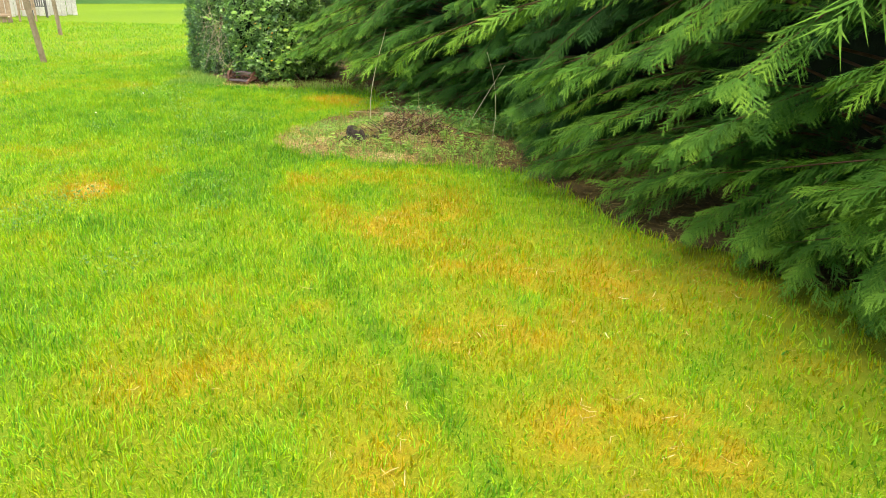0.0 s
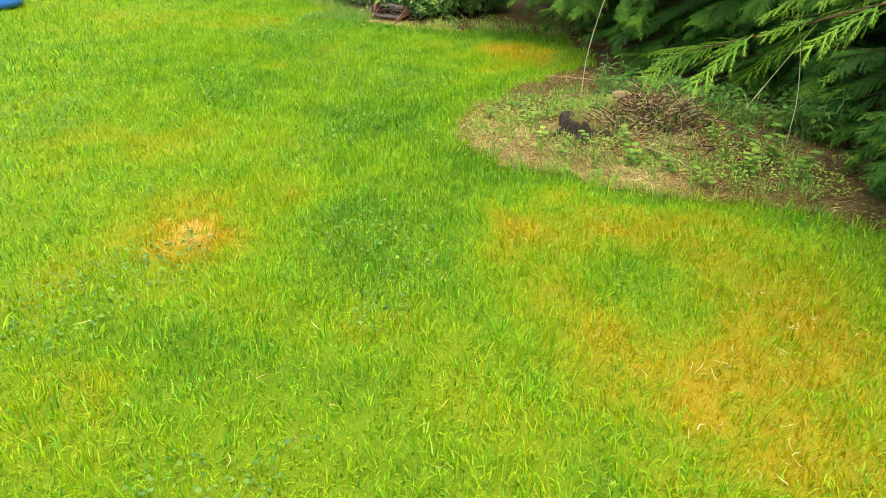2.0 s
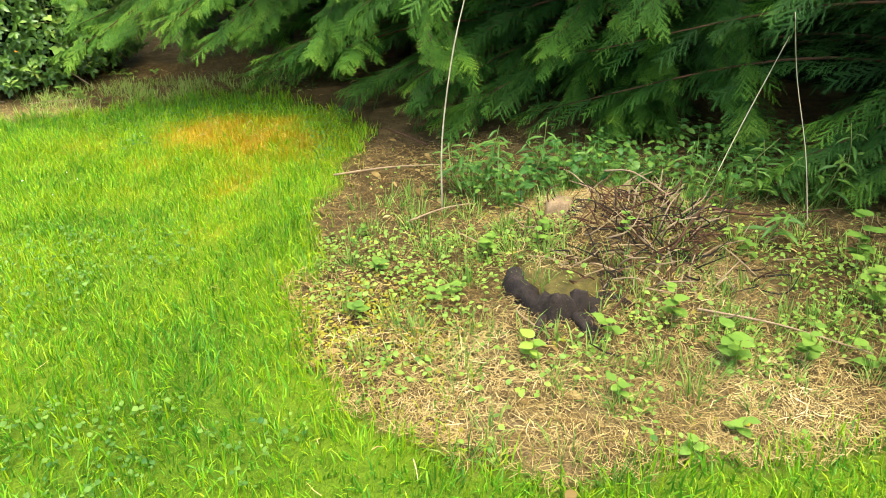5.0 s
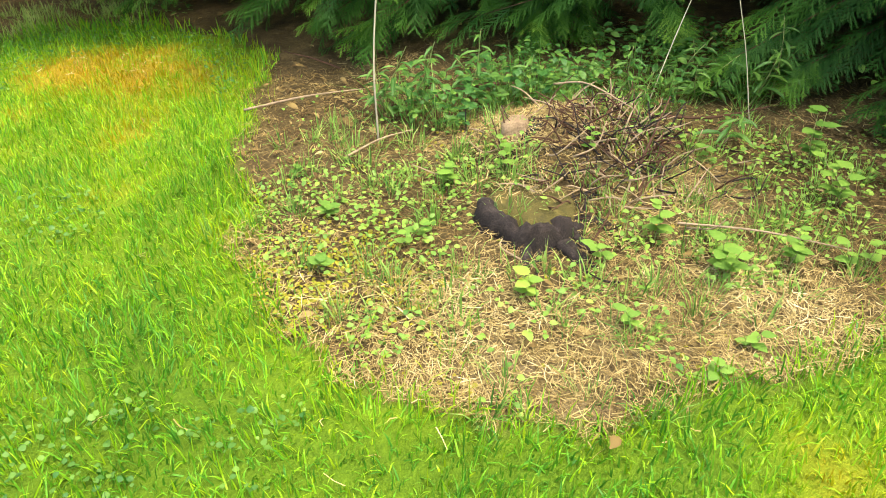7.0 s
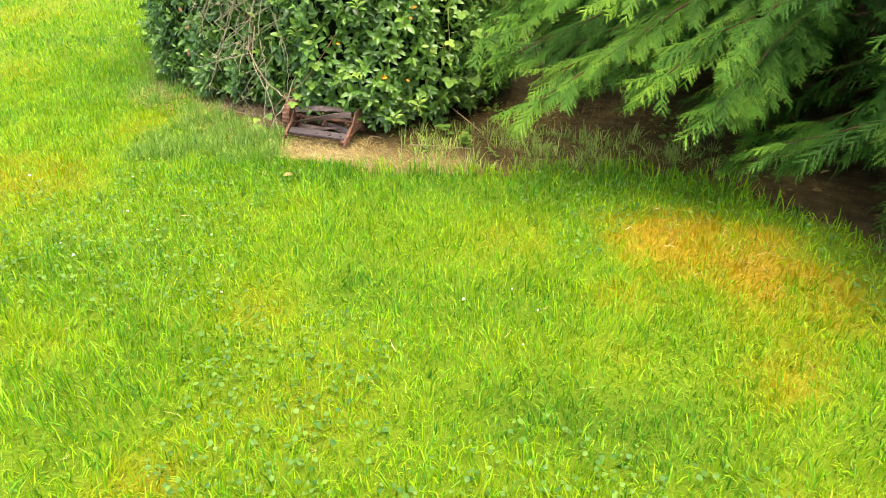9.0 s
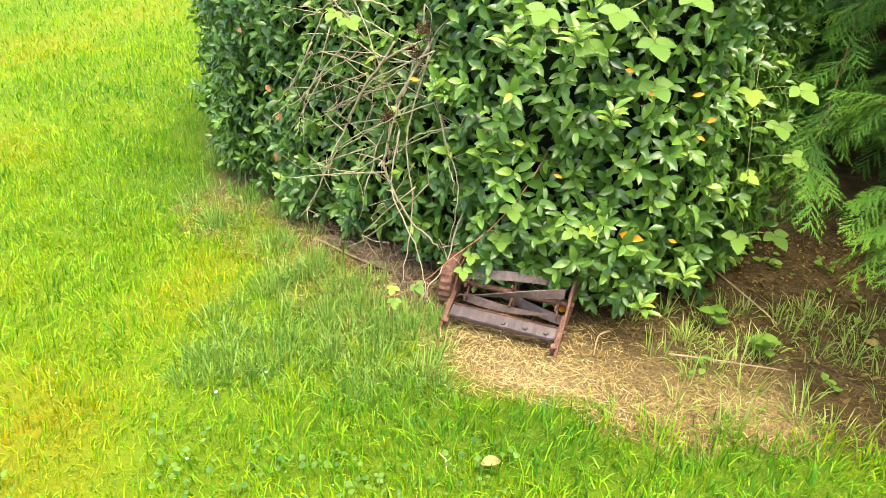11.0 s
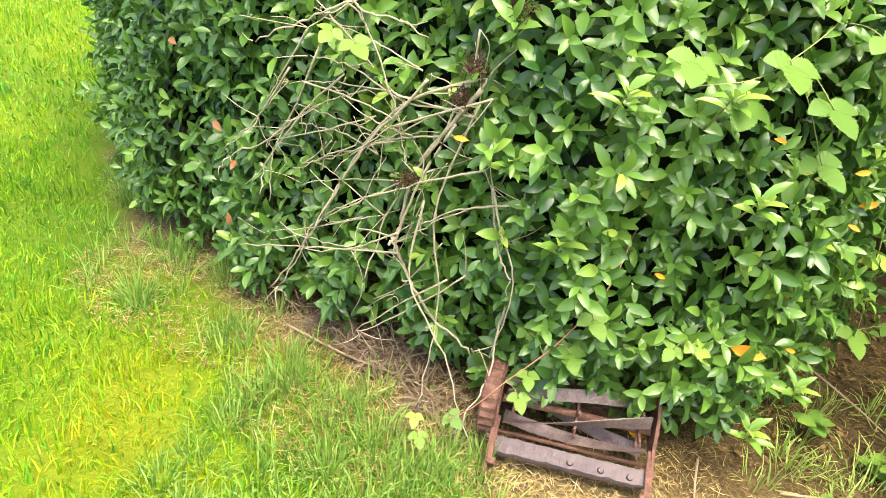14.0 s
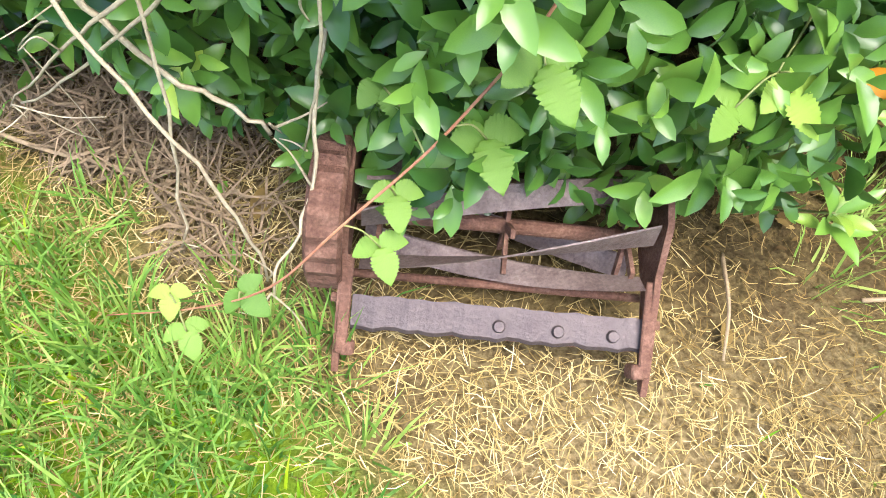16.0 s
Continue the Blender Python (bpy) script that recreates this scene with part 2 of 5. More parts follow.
# ---- the plan ----
# the border of the lawn, beyond which lie the bed, the mound, the conifers and the shrub
EDGE = [(9, -6), (5.6, 0.2), (4.1, 2.1), (3.3, 2.86), (2.82, 3.25), (2.45, 4.0), (2.05, 4.55), (1.6, 4.72), (1.0, 4.7), (0.5, 4.75),
        (0.0, 4.9), (-0.2, 5.02), (-0.42, 5.33), (-0.56, 5.7), (-0.6, 6.02), (-0.45, 6.25), (-0.42, 6.75), (-0.14, 7.36), (0.17, 7.9),
        (0.03, 8.5), (-0.3, 9.0), (-0.8, 9.18), (-1.6, 9.1), (-2.3, 9.14), (-2.65, 9.2), (-2.85, 9.42), (-3.2, 9.85), (-3.6, 10.2),
        (-4.0, 10.6), (-4.3, 11.2), (-4.5, 12.2), (-3.9, 13.2), (-2.0, 14.0), (12, 16), (30, -6)]


def border(x, y):
    """Signed distance to the lawn's border: positive inside the bed."""
    x, y = np.asarray(x, float), np.asarray(y, float)
    e = np.array(EDGE)
    best, inside = np.full(x.shape, 1e9), np.zeros(x.shape, bool)
    for (ax, ay), (bx, by) in zip(e, np.roll(e, -1, 0)):
        s = np.clip(((x - ax) * (bx - ax) + (y - ay) * (by - ay)) / ((bx - ax) ** 2 + (by - ay) ** 2), 0, 1)
        best = np.minimum(best, np.hypot(x - ax - s * (bx - ax), y - ay - s * (by - ay)))
        if ay != by:
            inside ^= ((ay > y) != (by > y)) & (x < (bx - ax) * (y - ay) / (by - ay) + ax)
    return np.where(inside, best, -best) + 0.05 * soft_noise(x, y, 9, 3) + 0.06 * soft_noise(x, y, 3.2, 4)


# the mound's cover: matted straw, weeds, moss and brown litter, as x, y, radius
STRAWED = [(-0.11, 5.2, 0.24), (0.0, 5.45, 0.13), (0.29, 5.05, 0.22), (0.75, 4.92, 0.28), (1.08, 5.5, 0.18), (0.5, 4.83, 0.18), (-0.27, 5.22, 0.14), (0.66, 6.05, 0.16), (0.02, 5.02, 0.15)]
WEEDY = [(-0.2, 6.26, 0.16), (-0.03, 5.89, 0.17), (-0.33, 5.44, 0.12), (0.62, 5.35, 0.1), (0.86, 5.22, 0.13), (0.26, 5.26, 0.1), (0.37, 5.09, 0.09), (0.33, 4.93, 0.08), (1.14, 5.2, 0.14), (0.78, 5.06, 0.1),
         (-0.36, 5.98, 0.12), (0.4, 6.0, 0.14), (0.2, 5.95, 0.13), (-0.02, 5.68, 0.12), (-0.42, 6.4, 0.1), (1.4, 5.3, 0.22), (1.5, 5.6, 0.2), (1.7, 5.3, 0.25), (1.25, 5.75, 0.12), (0.1, 6.2, 0.14), (-0.1, 6.05, 0.12)]
MOSSY = [(-0.5, 5.93, 0.12), (-0.27, 5.83, 0.16), (-0.4, 5.69, 0.14), (-0.19, 5.56, 0.13), (-0.3, 5.98, 0.1)]
BROWNED = [(0.2, 7.1, 0.3), (-0.05, 6.84, 0.22), (-0.28, 6.58, 0.16), (0.24, 6.6, 0.22), (0.1, 7.5, 0.25)]


def spots(x, y, places, wobble=0.3):
    """How far a place lies within any of some spots, 0 to 1."""
    v = 0 * np.asarray(x, float)
    for px, py, r in places:
        v = np.maximum(v, np.exp(-((np.hypot(x - px, y - py) / r + wobble * soft_noise(x, y, 8, 19)) ** 2)))
    return v


def strawed(x, y):
    """Where the bed is matted with straw: before the mower and over the front of the mound."""
    d = border(x, y)
    bed = np.exp(-(((d - 0.12) / 0.22) ** 2)) * (x < -1.7) * (y > 8.8)
    mound = 1.6 * spots(x, y, STRAWED) * (y < 7)
    return np.clip((0.62 * bed + 0.35 * mound) * (0.75 + 0.5 * soft_noise(x, y, 4.3, 17)), 0, 0.9)


def height(x, y):
    d = border(x, y)
    mound = 0.21 * np.exp(-(((x - 0.8) / 0.52) ** 2 + ((y - 6.03) / 0.4) ** 2)) + 0.05 * np.exp(-(((x - 0.3) / 0.6) ** 2 + ((y - 5.6) / 0.6) ** 2))
    return mound + 0.008 * soft_noise(x, y, 2.5, 5) + 0.004 * soft_noise(x, y, 9, 6) - 0.02 * np.clip(d / 0.1, 0, 1)


# parched places in the lawn: x, y, radius, strength
PARCHED = [(2.6, 1.7, 1.1, 0.35), (1.2, 0.9, 0.9, 0.25), (3.2, 2.2, 0.6, 0.45), (-1.3, 3.46, 0.3, 1.02), (1.15, 2.8, 0.4, 0.85), (2.2, 1.5, 0.42, 0.75), (2.78, 0.71, 0.45, 0.9), (2.45, 0.72, 0.25, 0.75), (0.25, 1.35, 0.28, 0.5),
           (0.6, 0.8, 0.32, 0.6), (0.93, 0.86, 0.25, 0.6), (1.75, 0.42, 0.35, 0.7), (1.09, 1.57, 0.2, 0.45), (1.75, 1.3, 0.2, 0.55), (2.6, 2.45, 0.6, 0.65), (-1.25, 2.67, 0.4, 0.35),
           (3.6, 1.4, 0.4, 0.6), (0.26, 3.65, 0.2, 0.45), (1.8, 2.6, 0.42, 0.75), (1.95, 2.3, 0.35, 0.7), (0.43, 1.64, 0.25, 0.5), (0.68, 1.75, 0.2, 0.45), (1.37, 3.26, 0.35, 0.6),
           (-0.86, 2.19, 0.3, 0.5), (0.3, 3.95, 0.3, 0.6), (0.55, 3.44, 0.22, 0.65), (0.75, 3.19, 0.22, 0.65), (1.2, 4.2, 0.4, 0.8), (0.7, 4.2, 0.32, 0.75), (1.5, 3.54, 0.45, 0.75),
           (0.1, 4.17, 0.16, 0.8), (0.25, 4.03, 0.16, 0.7), (-0.11, 2.99, 0.25, 0.45), (-0.34, 2.83, 0.25, 0.45), (-1.06, 4.01, 0.07, 0.9), (0.36, 4.48, 0.16, 0.7),
           (-0.55, 8.2, 0.45, 0.95), (-0.85, 8.4, 0.42, 0.95), (-0.4, 7.85, 0.3, 0.85), (-0.8, 7.25, 0.2, 0.9), (-0.35, 7.6, 0.22, 0.7), (-0.78, 6.84, 0.18, 0.7), (-0.6, 6.3, 0.18, 0.75),
           (-0.95, 6.71, 0.14, 0.5), (-1.0, 8.15, 0.25, 0.7), (-2.71, 6.79, 0.14, 0.7), (-2.53, 7.58, 0.22, 0.45), (-1.63, 6.51, 0.15, 0.3), (-1.24, 7.32, 0.2, 0.25),
           (-1.23, 7.75, 0.14, 0.45), (-1.6, 8.26, 0.25, 0.35), (-3.8, 9.58, 0.3, 0.2), (-4.13, 8.93, 0.35, 0.4), (-2.74, 8.44, 0.25, 0.35), (-3.84, 10.02, 0.12, 0.6), (-0.78, 5.63, 0.1, 0.5)]
# greener spots: x, y, radius
FRESH = [(-0.51, 3.56, 0.6), (-0.25, 4.65, 0.5), (-0.8, 4.1, 0.6), (0.95, 3.75, 0.22), (1.16, 3.4, 0.2), (0.76, 3.79, 0.2), (3.1, 1.34, 0.22), (-0.76, 2.51, 0.4), (1.28, 0.51, 0.16),
         (-1.4, 6.9, 0.5), (-3.29, 7.88, 0.4), (-1.1, 5.6, 0.6), (-2.6, 6.2, 0.4)]
LUSH = [(0.05, 3.42), (0.4, 3.03), (0.84, 2.36), (1.12, 1.97), (1.53, 1.33), (1.75, 0.99), (1.93, 0.68), (2.13, 0.33)]


def dryness(x, y):
    v = 0.38 + 0.09 * soft_noise(x, y, 0.9, 11) + 0.10 * soft_noise(x, y, 3.1, 12)
    for px, py, r, a in PARCHED:
        d = np.hypot(x - px, y - py) / r + 0.25 * soft_noise(x, y, 5, 13)
        v = v + ((0.98 if a > 1 else 0.8) - v) * 0.85 * a * np.exp(-(d**2) * 1.1) * np.clip(0.75 + 0.45 * soft_noise(x, y, 7, 14) + 0.35 * soft_noise(x, y, 17, 15), 0.1, 1)
    for (ax, ay), (bx, by) in zip(LUSH, LUSH[1:]):
        s = np.clip(((x - ax) * (bx - ax) + (y - ay) * (by - ay)) / ((bx - ax) ** 2 + (by - ay) ** 2), 0, 1)
        v = v - 0.2 * np.clip((v - 0.1) / 0.3, 0, 1) * np.clip(0.75 + 0.5 * soft_noise(x, y, 4, 20) + 0.3 * (2.2 - y), 0.2, 1) * np.exp(-((np.hypot(x - ax - s * (bx - ax), y - ay - s * (by - ay)) / 0.09 + 0.7 * soft_noise(x, y, 8, 16)) ** 2))
    for px, py, r in FRESH:
        v = v - 0.09 * np.exp(-(np.hypot(x - px, y - py) / r + 0.2 * soft_noise(x, y, 5, 18)) ** 2)
    v = v - 0.12 * np.exp(-(((border(x, y) + 0.2) / 0.2) ** 2)) * (y > 4.5)
    return np.clip(v, 0.03, 0.98)


# ---- ground ----
def spaced(lo, hi, step, far):
    mid = np.arange(lo, hi + step / 2, step)
    out = step * 1.35 ** np.arange(1, 40)
    out = np.cumsum(out)
    out = out[out < far]
    return np.concatenate([lo - out[::-1], mid, hi + out])


def build_ground():
    xs, ys = spaced(-5.5, 4.5, 0.06, 400), spaced(-1.5, 12.5, 0.06, 400)
    gx, gy = np.meshgrid(xs, ys, indexing="ij")
    gz = height(gx, gy)
    nx, ny = gx.shape
    idx = np.arange(nx * ny).reshape(nx, ny)
    a, b, c, d = idx[:-1, :-1].ravel(), idx[1:, :-1].ravel(), idx[1:, 1:].ravel(), idx[:-1, 1:].ravel()
    tris = np.concatenate([np.stack([a, b, c], 1), np.stack([a, c, d], 1)])
    x, y = gx.ravel(), gy.ravel()
    ob = tri_mesh("ground", np.stack([x, y, gz.ravel()], 1), tris, M_GROUND, {"bed": np.clip(border(x, y) / 0.06 + 0.5, 0, 1), "shade": dryness(x, y), "straw": strawed(x, y)}, True)
    tagged(ob, "mown lawn with yellow parched patches and a brown soil bed", "ground", kind="structure")


build_ground()


def scatter(n, x0, x1, y0, y1):
    return rng.uniform(x0, x1, n), rng.uniform(y0, y1, n)


# the middle line of the mown stretch with the finest grass
WALKED = np.array([(2.2, -1.2), (1.5, 0.2), (0.9, 1.5), (0.4, 2.8), (-0.3, 4.2), (-1.2, 5.4), (-1.9, 6.6), (-2.5, 7.7), (-3.1, 8.9), (-3.4, 9.9)])


def to_walk(x, y):
    return np.min(np.hypot(x[:, None] - WALKED[None, :, 0], y[:, None] - WALKED[None, :, 1]), 1)


def grass_blades(x, y, length, width, shade, lean=0.62, az=None):
    """Bent tapered blades of three triangles."""
    n = len(x)
    z = height(x, y) - 0.004
    ln = np.abs(rng.normal(0.1, lean, n))
    az = 5 * soft_noise(x, y, 7, 31) + rng.normal(0, 1.2, n) if az is None else az
    face = az + rng.normal(0, 0.8, n) + np.pi / 2
    up = np.stack([np.cos(az) * np.sin(ln), np.sin(az) * np.sin(ln), np.cos(ln)], 1)
    up2 = np.stack([np.cos(az) * np.sin(ln * 1.8), np.sin(az) * np.sin(ln * 1.8), np.cos(ln * 1.8)], 1)
    side = np.stack([np.cos(face), np.sin(face), 0 * face], 1) * (width / 2)[:, None]
    p = np.stack([x, y, z], 1)
    m = p + up * (length * 0.55)[:, None]
    t = m + up2 * (length * 0.45)[:, None]
    v = np.stack([p - side, p + side, m + side * 0.8, m - side * 0.8, t], 1).reshape(-1, 3)
    k = (np.arange(n) * 5)[:, None, None]
    tr = (np.array([(0, 1, 2), (0, 2, 3), (3, 2, 4)])[None] + k).reshape(-1, 3)
    return v, tr, np.repeat(np.clip(shade, 0, 1), 5)


def build_grass():
    vs, ts, ss, n = [], [], [], 0
    for count, bounds, near, far, ln, wd in ((690000, (-5.8, 4.3, -1.2, 12.2), 0.0, 2.1, 0.048, 0.0048), (310000, (-9, 5.2, -1.5, 15.2), 2.1, 5.0, 0.05, 0.0085), (130000, (-19, 3, 4, 24), 5.0, 30, 0.06, 0.011)):
        x, y = scatter(count, *bounds)
        d = to_walk(x, y) + rng.normal(0, 0.4, count)
        b = border(x, y)
        thin = np.where((y > 9.2) & (x < -2.4), np.clip(0.06 - (b + 0.04) / 0.26, 0, 1), 1.0)
        keep = ((d >= near) | (near == 0)) & (d < far) & (b < rng.exponential(0.045, count) - 0.01) & (x < 6 - 0.4 * y + 3) & (rng.uniform(0, 1, count) < thin)
        x, y, b = x[keep], y[keep], b[keep]
        dry = dryness(x, y)
        rag = np.exp(-((b / 0.09) ** 2))
        l = ln * rng.uniform(0.5, 1.35, len(x)) * (1 + 0.4 * soft_noise(x, y, 13, 22)) * (1 + 0.55 * rag) * (1.25 - 0.55 * dry) * (1 + 0.25 * soft_noise(x, y, 1.7, 21))
        v, t, s = grass_blades(x, y, l, wd * rng.uniform(0.7, 1.3, len(x)), np.minimum(dry + 0.06 * soft_noise(x, y, 11, 23) + rng.normal(0, 0.17, len(x)), np.maximum(dry + 0.1, 0.5)))
        vs.append(v)
        ts.append(t + n)
        ss.append(s)
        n += len(v)
    ob = tri_mesh("lawn_grass", np.concatenate(vs), np.concatenate(ts), M_GRASS, {"shade": np.concatenate(ss)})
    tagged(ob, "short mown lawn grass, green with straw-yellow patches", "grass", kind="stuff")


build_grass()


# near-black colour stands for the deep shade inside hedge, crowns and shrub
M_SHADE_FILL = surface("near_black_shade_fill", [(0.3, (0.004, 0.007, 0.003)), (0.6, (0.010, 0.02, 0.007)), (0.8, (0.025, 0.035, 0.014))], 5, 0.95, bump=1.0, scale2=60)


# ---- conifers ----
def frond_template(pairs=9, subs=5, seed=1, wide=0.36):
    """A flat feathery plume, 1 long, along y: side shoots with fine forward-pointing tips, drooping at the ends."""
    r = np.random.default_rng(seed)
    v, t = [], []

    def sag(p):
        return np.array([p[0], p[1], p[2] - 0.16 * p[1] ** 2 - 0.35 * p[0] ** 2])

    def tip_piece(base, way, w):
        s = np.array([way[1], -way[0], 0]) / (np.linalg.norm(way) + 1e-9) * w
        k = len(v)
        v.extend([sag(base - s), sag(base + s), sag(base + way)])
        t.append((k, k + 1, k + 2))

    def shoot(base, way, w, n, reach):
        mid = base + way * 0.5
        tip_piece(base, way, w)
        for j in range(n):
            h = 0.12 + 0.8 * (j + r.uniform(0, 0.4)) / n
            for s2 in (-1, 1):
                a = s2 * radians(r.uniform(24, 38))
                c, s_ = math.cos(a), math.sin(a)
                d = np.array([way[0] * c + way[1] * s_, -way[0] * s_ + way[1] * c, 0]) / (np.linalg.norm(way) + 1e-9)
                ln = reach * (1.1 - 0.65 * h) * r.uniform(0.75, 1.2)
                tip_piece(base + way * h, d * ln + np.array([0, 0, r.uniform(-0.35, 0.1) * ln]), 0.0085)

    shoot(np.array([0, 0.0, 0]), np.array([0, 1.0, 0]), 0.012, 6, 0.12)
    for i in range(pairs):
        g0 = 0.05 + 0.82 * i / pairs
        for sgn in (-1, 1):
            g = g0 + r.uniform(0, 0.07)
            ln = (wide * (1 - g) ** 0.55 + 0.08) * r.uniform(0.7, 1.2)
            a = radians(36 + r.uniform(-9, 9))
            shoot(np.array([0, g, 0]), np.array([sgn * math.sin(a), math.cos(a), r.uniform(-0.3, 0.05)]) * ln, 0.012, subs, 0.095)
    return np.array(v), np.array(t)


FRONDS = [frond_template(7, 4, 1, 0.36), frond_template(8, 3, 5, 0.3), frond_template(6, 4, 9, 0.4)]
COARSE = frond_template(5, 1, 3, 0.45)
# how far the branches of the conifers reach out
REACH = [(5.6, -4.5), (4.7, -1.8), (3.9, 0.4), (3.35, 1.5), (2.85, 2.4), (2.35, 3.2), (2.15, 3.75), (2.1, 4.5), (1.95, 5.4), (1.85, 6.2), (1.5, 6.9), (0.8, 7.1),
         (0.15, 7.15), (0.1, 7.6), (-0.25, 8.05), (-0.75, 8.45), (-1.3, 8.75), (-1.8, 9.15), (-1.55, 9.9), (-1.2, 11.0), (-1.2, 13.0)]


def reach(tx, ty, az):
    """Distance from a trunk to the line REACH along an azimuth, at most 3.4 m."""
    dx, dy = math.cos(az), math.sin(az)
    best = 3.4
    for (ax, ay), (bx, by) in zip(REACH, REACH[1:]):
        ex, ey = bx - ax, by - ay
        den = dx * ey - dy * ex
        if abs(den) > 1e-6:
            s = ((ax - tx) * ey - (ay - ty) * ex) / den
            u = ((ax - tx) * dy - (ay - ty) * dx) / den
            if s > 0 and 0 <= u <= 1:
                best = min(best, s)
    return best


def conifer(tx, ty, tall, label, branches, az0, az1, pull, lowest=0.14, lit_tone=0.0, taper=0.15, far=(), fine=1.0):
    tree = thing("conifer_tree", tx, ty, 0)
    tagged(tree, label, "tree", "row of conifers")
    trunk_line = bend([(0, 0, -0.1), (0.03, 0.02, tall * 0.4), (0, 0, tall)], 6)
    v, t = tube(trunk_line, np.linspace(0.15, 0.03, len(trunk_line)), 9)
    tri_mesh("trunk", v, t, M_BARK, smooth=True, parent=tree)
    limbs, fv, ft, fs, n = [], [], [], [], 0
    for k in range(branches + len(far)):
        q = (k + 0.5) / branches
        z0 = 0.25 + (tall - 0.6) * q**2.6
        az = az0 + (az1 - az0) * ((k * 0.618034) % 1.0) + rng.normal(0, 0.05)
        full = reach(tx, ty, az)
        slim = 1.0 if z0 < 1.6 else max(0.3, 1 - taper * (z0 - 1.6))
        zt = max(lowest, z0 * rng.uniform(0.62, 0.95) - 0.05) if z0 < 1.7 else z0 - 0.35
        low = 1 - min(1.0, zt / 0.85)
        long = max(0.6, (full - pull * low) * slim * rng.uniform(0.88, 1.02))
        if k >= branches:
            # a bough that reaches out further than its neighbours
            ex, ey, zt = far[k - branches]
            az, long, z0 = math.atan2(ey - ty, ex - tx), math.hypot(ex - tx, ey - ty), zt + 0.25
        dirv = np.array([math.cos(az), math.sin(az), 0])
        swing = np.array([-dirv[1], dirv[0], 0]) * rng.normal(0, 0.12) * long
        arch = 0.16 * long * rng.uniform(0.4, 1.2)
        line = bend([(0, 0, z0), tuple(dirv * long * 0.5 + swing * 0.6 + np.array([0, 0, (z0 + zt) / 2 + arch])), tuple(dirv * long + swing + np.array([0, 0, zt]))], 7)
        limbs.append(tube(line, np.linspace(0.014, 0.002, len(line)), 5))
        seen = z0 < 1.9
        nodes = np.linspace(0.25, 0.98, int(16 / fine)) if seen else np.linspace(0.25, 0.98, 8)
        at = np.stack([np.interp(nodes, np.linspace(0, 1, len(line)), line[:, i]) for i in range(3)], 1)
        tan = unit(np.gradient(at, axis=0))
        place, fwd, nrm, size, shade = [], [], [], [], []
        for i, s in enumerate(nodes):
            lat = np.cross(tan[i], [0, 0, 1.0])
            for sgn in (-1, 1):
                place.append(at[i] + rng.normal(0, 0.015, 3))
                fwd.append(tan[i] + sgn * lat * rng.uniform(0.3, 1.0) + np.array([0, 0, rng.uniform(-0.5, 0.12)]))
                nrm.append(np.array([0, 0, 1.0]) + rng.normal(0, 0.32, 3) + sgn * lat * 0.3)
                size.append(rng.uniform(0.24, 0.44) * (1.15 - 0.45 * s) * (fine if seen else 2.2))
                # young tips lighter; inner dark and the per-tree shift put shade into the tone
                shade.append(np.clip(0.12 + 0.5 * s + lit_tone + rng.normal(0, 0.09), 0, 0.95))
            # plumes along and below the limb, the lower ones toned darker for shade
            for dz in ((0.015, -0.02) if seen else (0.0,)):
                place.append(at[i] + np.array([0, 0, dz]))
                fwd.append(tan[i] + rng.normal(0, 0.14, 3) + np.array([0, 0, 0.03 if dz > 0 else -0.55]))
                nrm.append(np.array([0, 0, 1.0]) + rng.normal(0, 0.2, 3))
                size.append(rng.uniform(0.22, 0.36) * (1.1 - 0.4 * s) * (fine if seen else 1.6))
                shade.append(np.clip((0.2 if dz > 0 else 0.02) + 0.5 * s + lit_tone + rng.normal(0, 0.08), 0, 0.95))
        for rep in range(3):
            place.append(at[-1] - tan[-1] * 0.05)
            fwd.append(tan[-1] + rng.normal(0, 0.22, 3))
            nrm.append(np.array([0, 0, 1.0]) + rng.normal(0, 0.2, 3))
            size.append(rng.uniform(0.16, 0.3))
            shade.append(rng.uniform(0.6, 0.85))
        # far boughs get a lighter tone for the open light they reach
        if k >= branches:
            shade = [min(0.95, q + 0.15) for q in shade]
        rot = frames_of(np.array(fwd), np.array(nrm))
        tv, tt = FRONDS[k % 3] if seen else COARSE
        v, t = stamp(tv, tt, rot, np.array(place), np.array(size))
        fv.append(v)
        ft.append(t + n)
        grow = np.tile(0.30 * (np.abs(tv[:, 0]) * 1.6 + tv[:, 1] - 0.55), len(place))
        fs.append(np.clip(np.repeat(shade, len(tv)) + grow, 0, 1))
        n += len(v)
    # core added above eye level, out of view, to block skylight from the crown
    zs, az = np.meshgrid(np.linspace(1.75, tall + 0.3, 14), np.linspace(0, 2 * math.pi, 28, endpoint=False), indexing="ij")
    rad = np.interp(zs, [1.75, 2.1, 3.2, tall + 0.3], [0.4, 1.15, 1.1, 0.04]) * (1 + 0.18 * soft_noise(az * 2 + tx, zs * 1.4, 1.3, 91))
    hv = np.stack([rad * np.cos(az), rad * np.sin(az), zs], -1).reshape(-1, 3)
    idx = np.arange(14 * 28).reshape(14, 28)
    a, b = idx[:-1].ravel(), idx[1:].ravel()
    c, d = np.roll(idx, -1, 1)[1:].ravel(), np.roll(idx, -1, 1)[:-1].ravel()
    tagged(tri_mesh("crown_light_block", hv, np.concatenate([np.stack([a, b, c], 1), np.stack([a, c, d], 1)]), M_SHADE_FILL, smooth=True, parent=tree), "unseen near-black core added to keep skylight out of the crown")
    v, t = joined(limbs)
    tagged(tri_mesh("branchwork", v, t, M_BARK, smooth=True, parent=tree), "thin red-brown branches inside the foliage", kind="stuff")
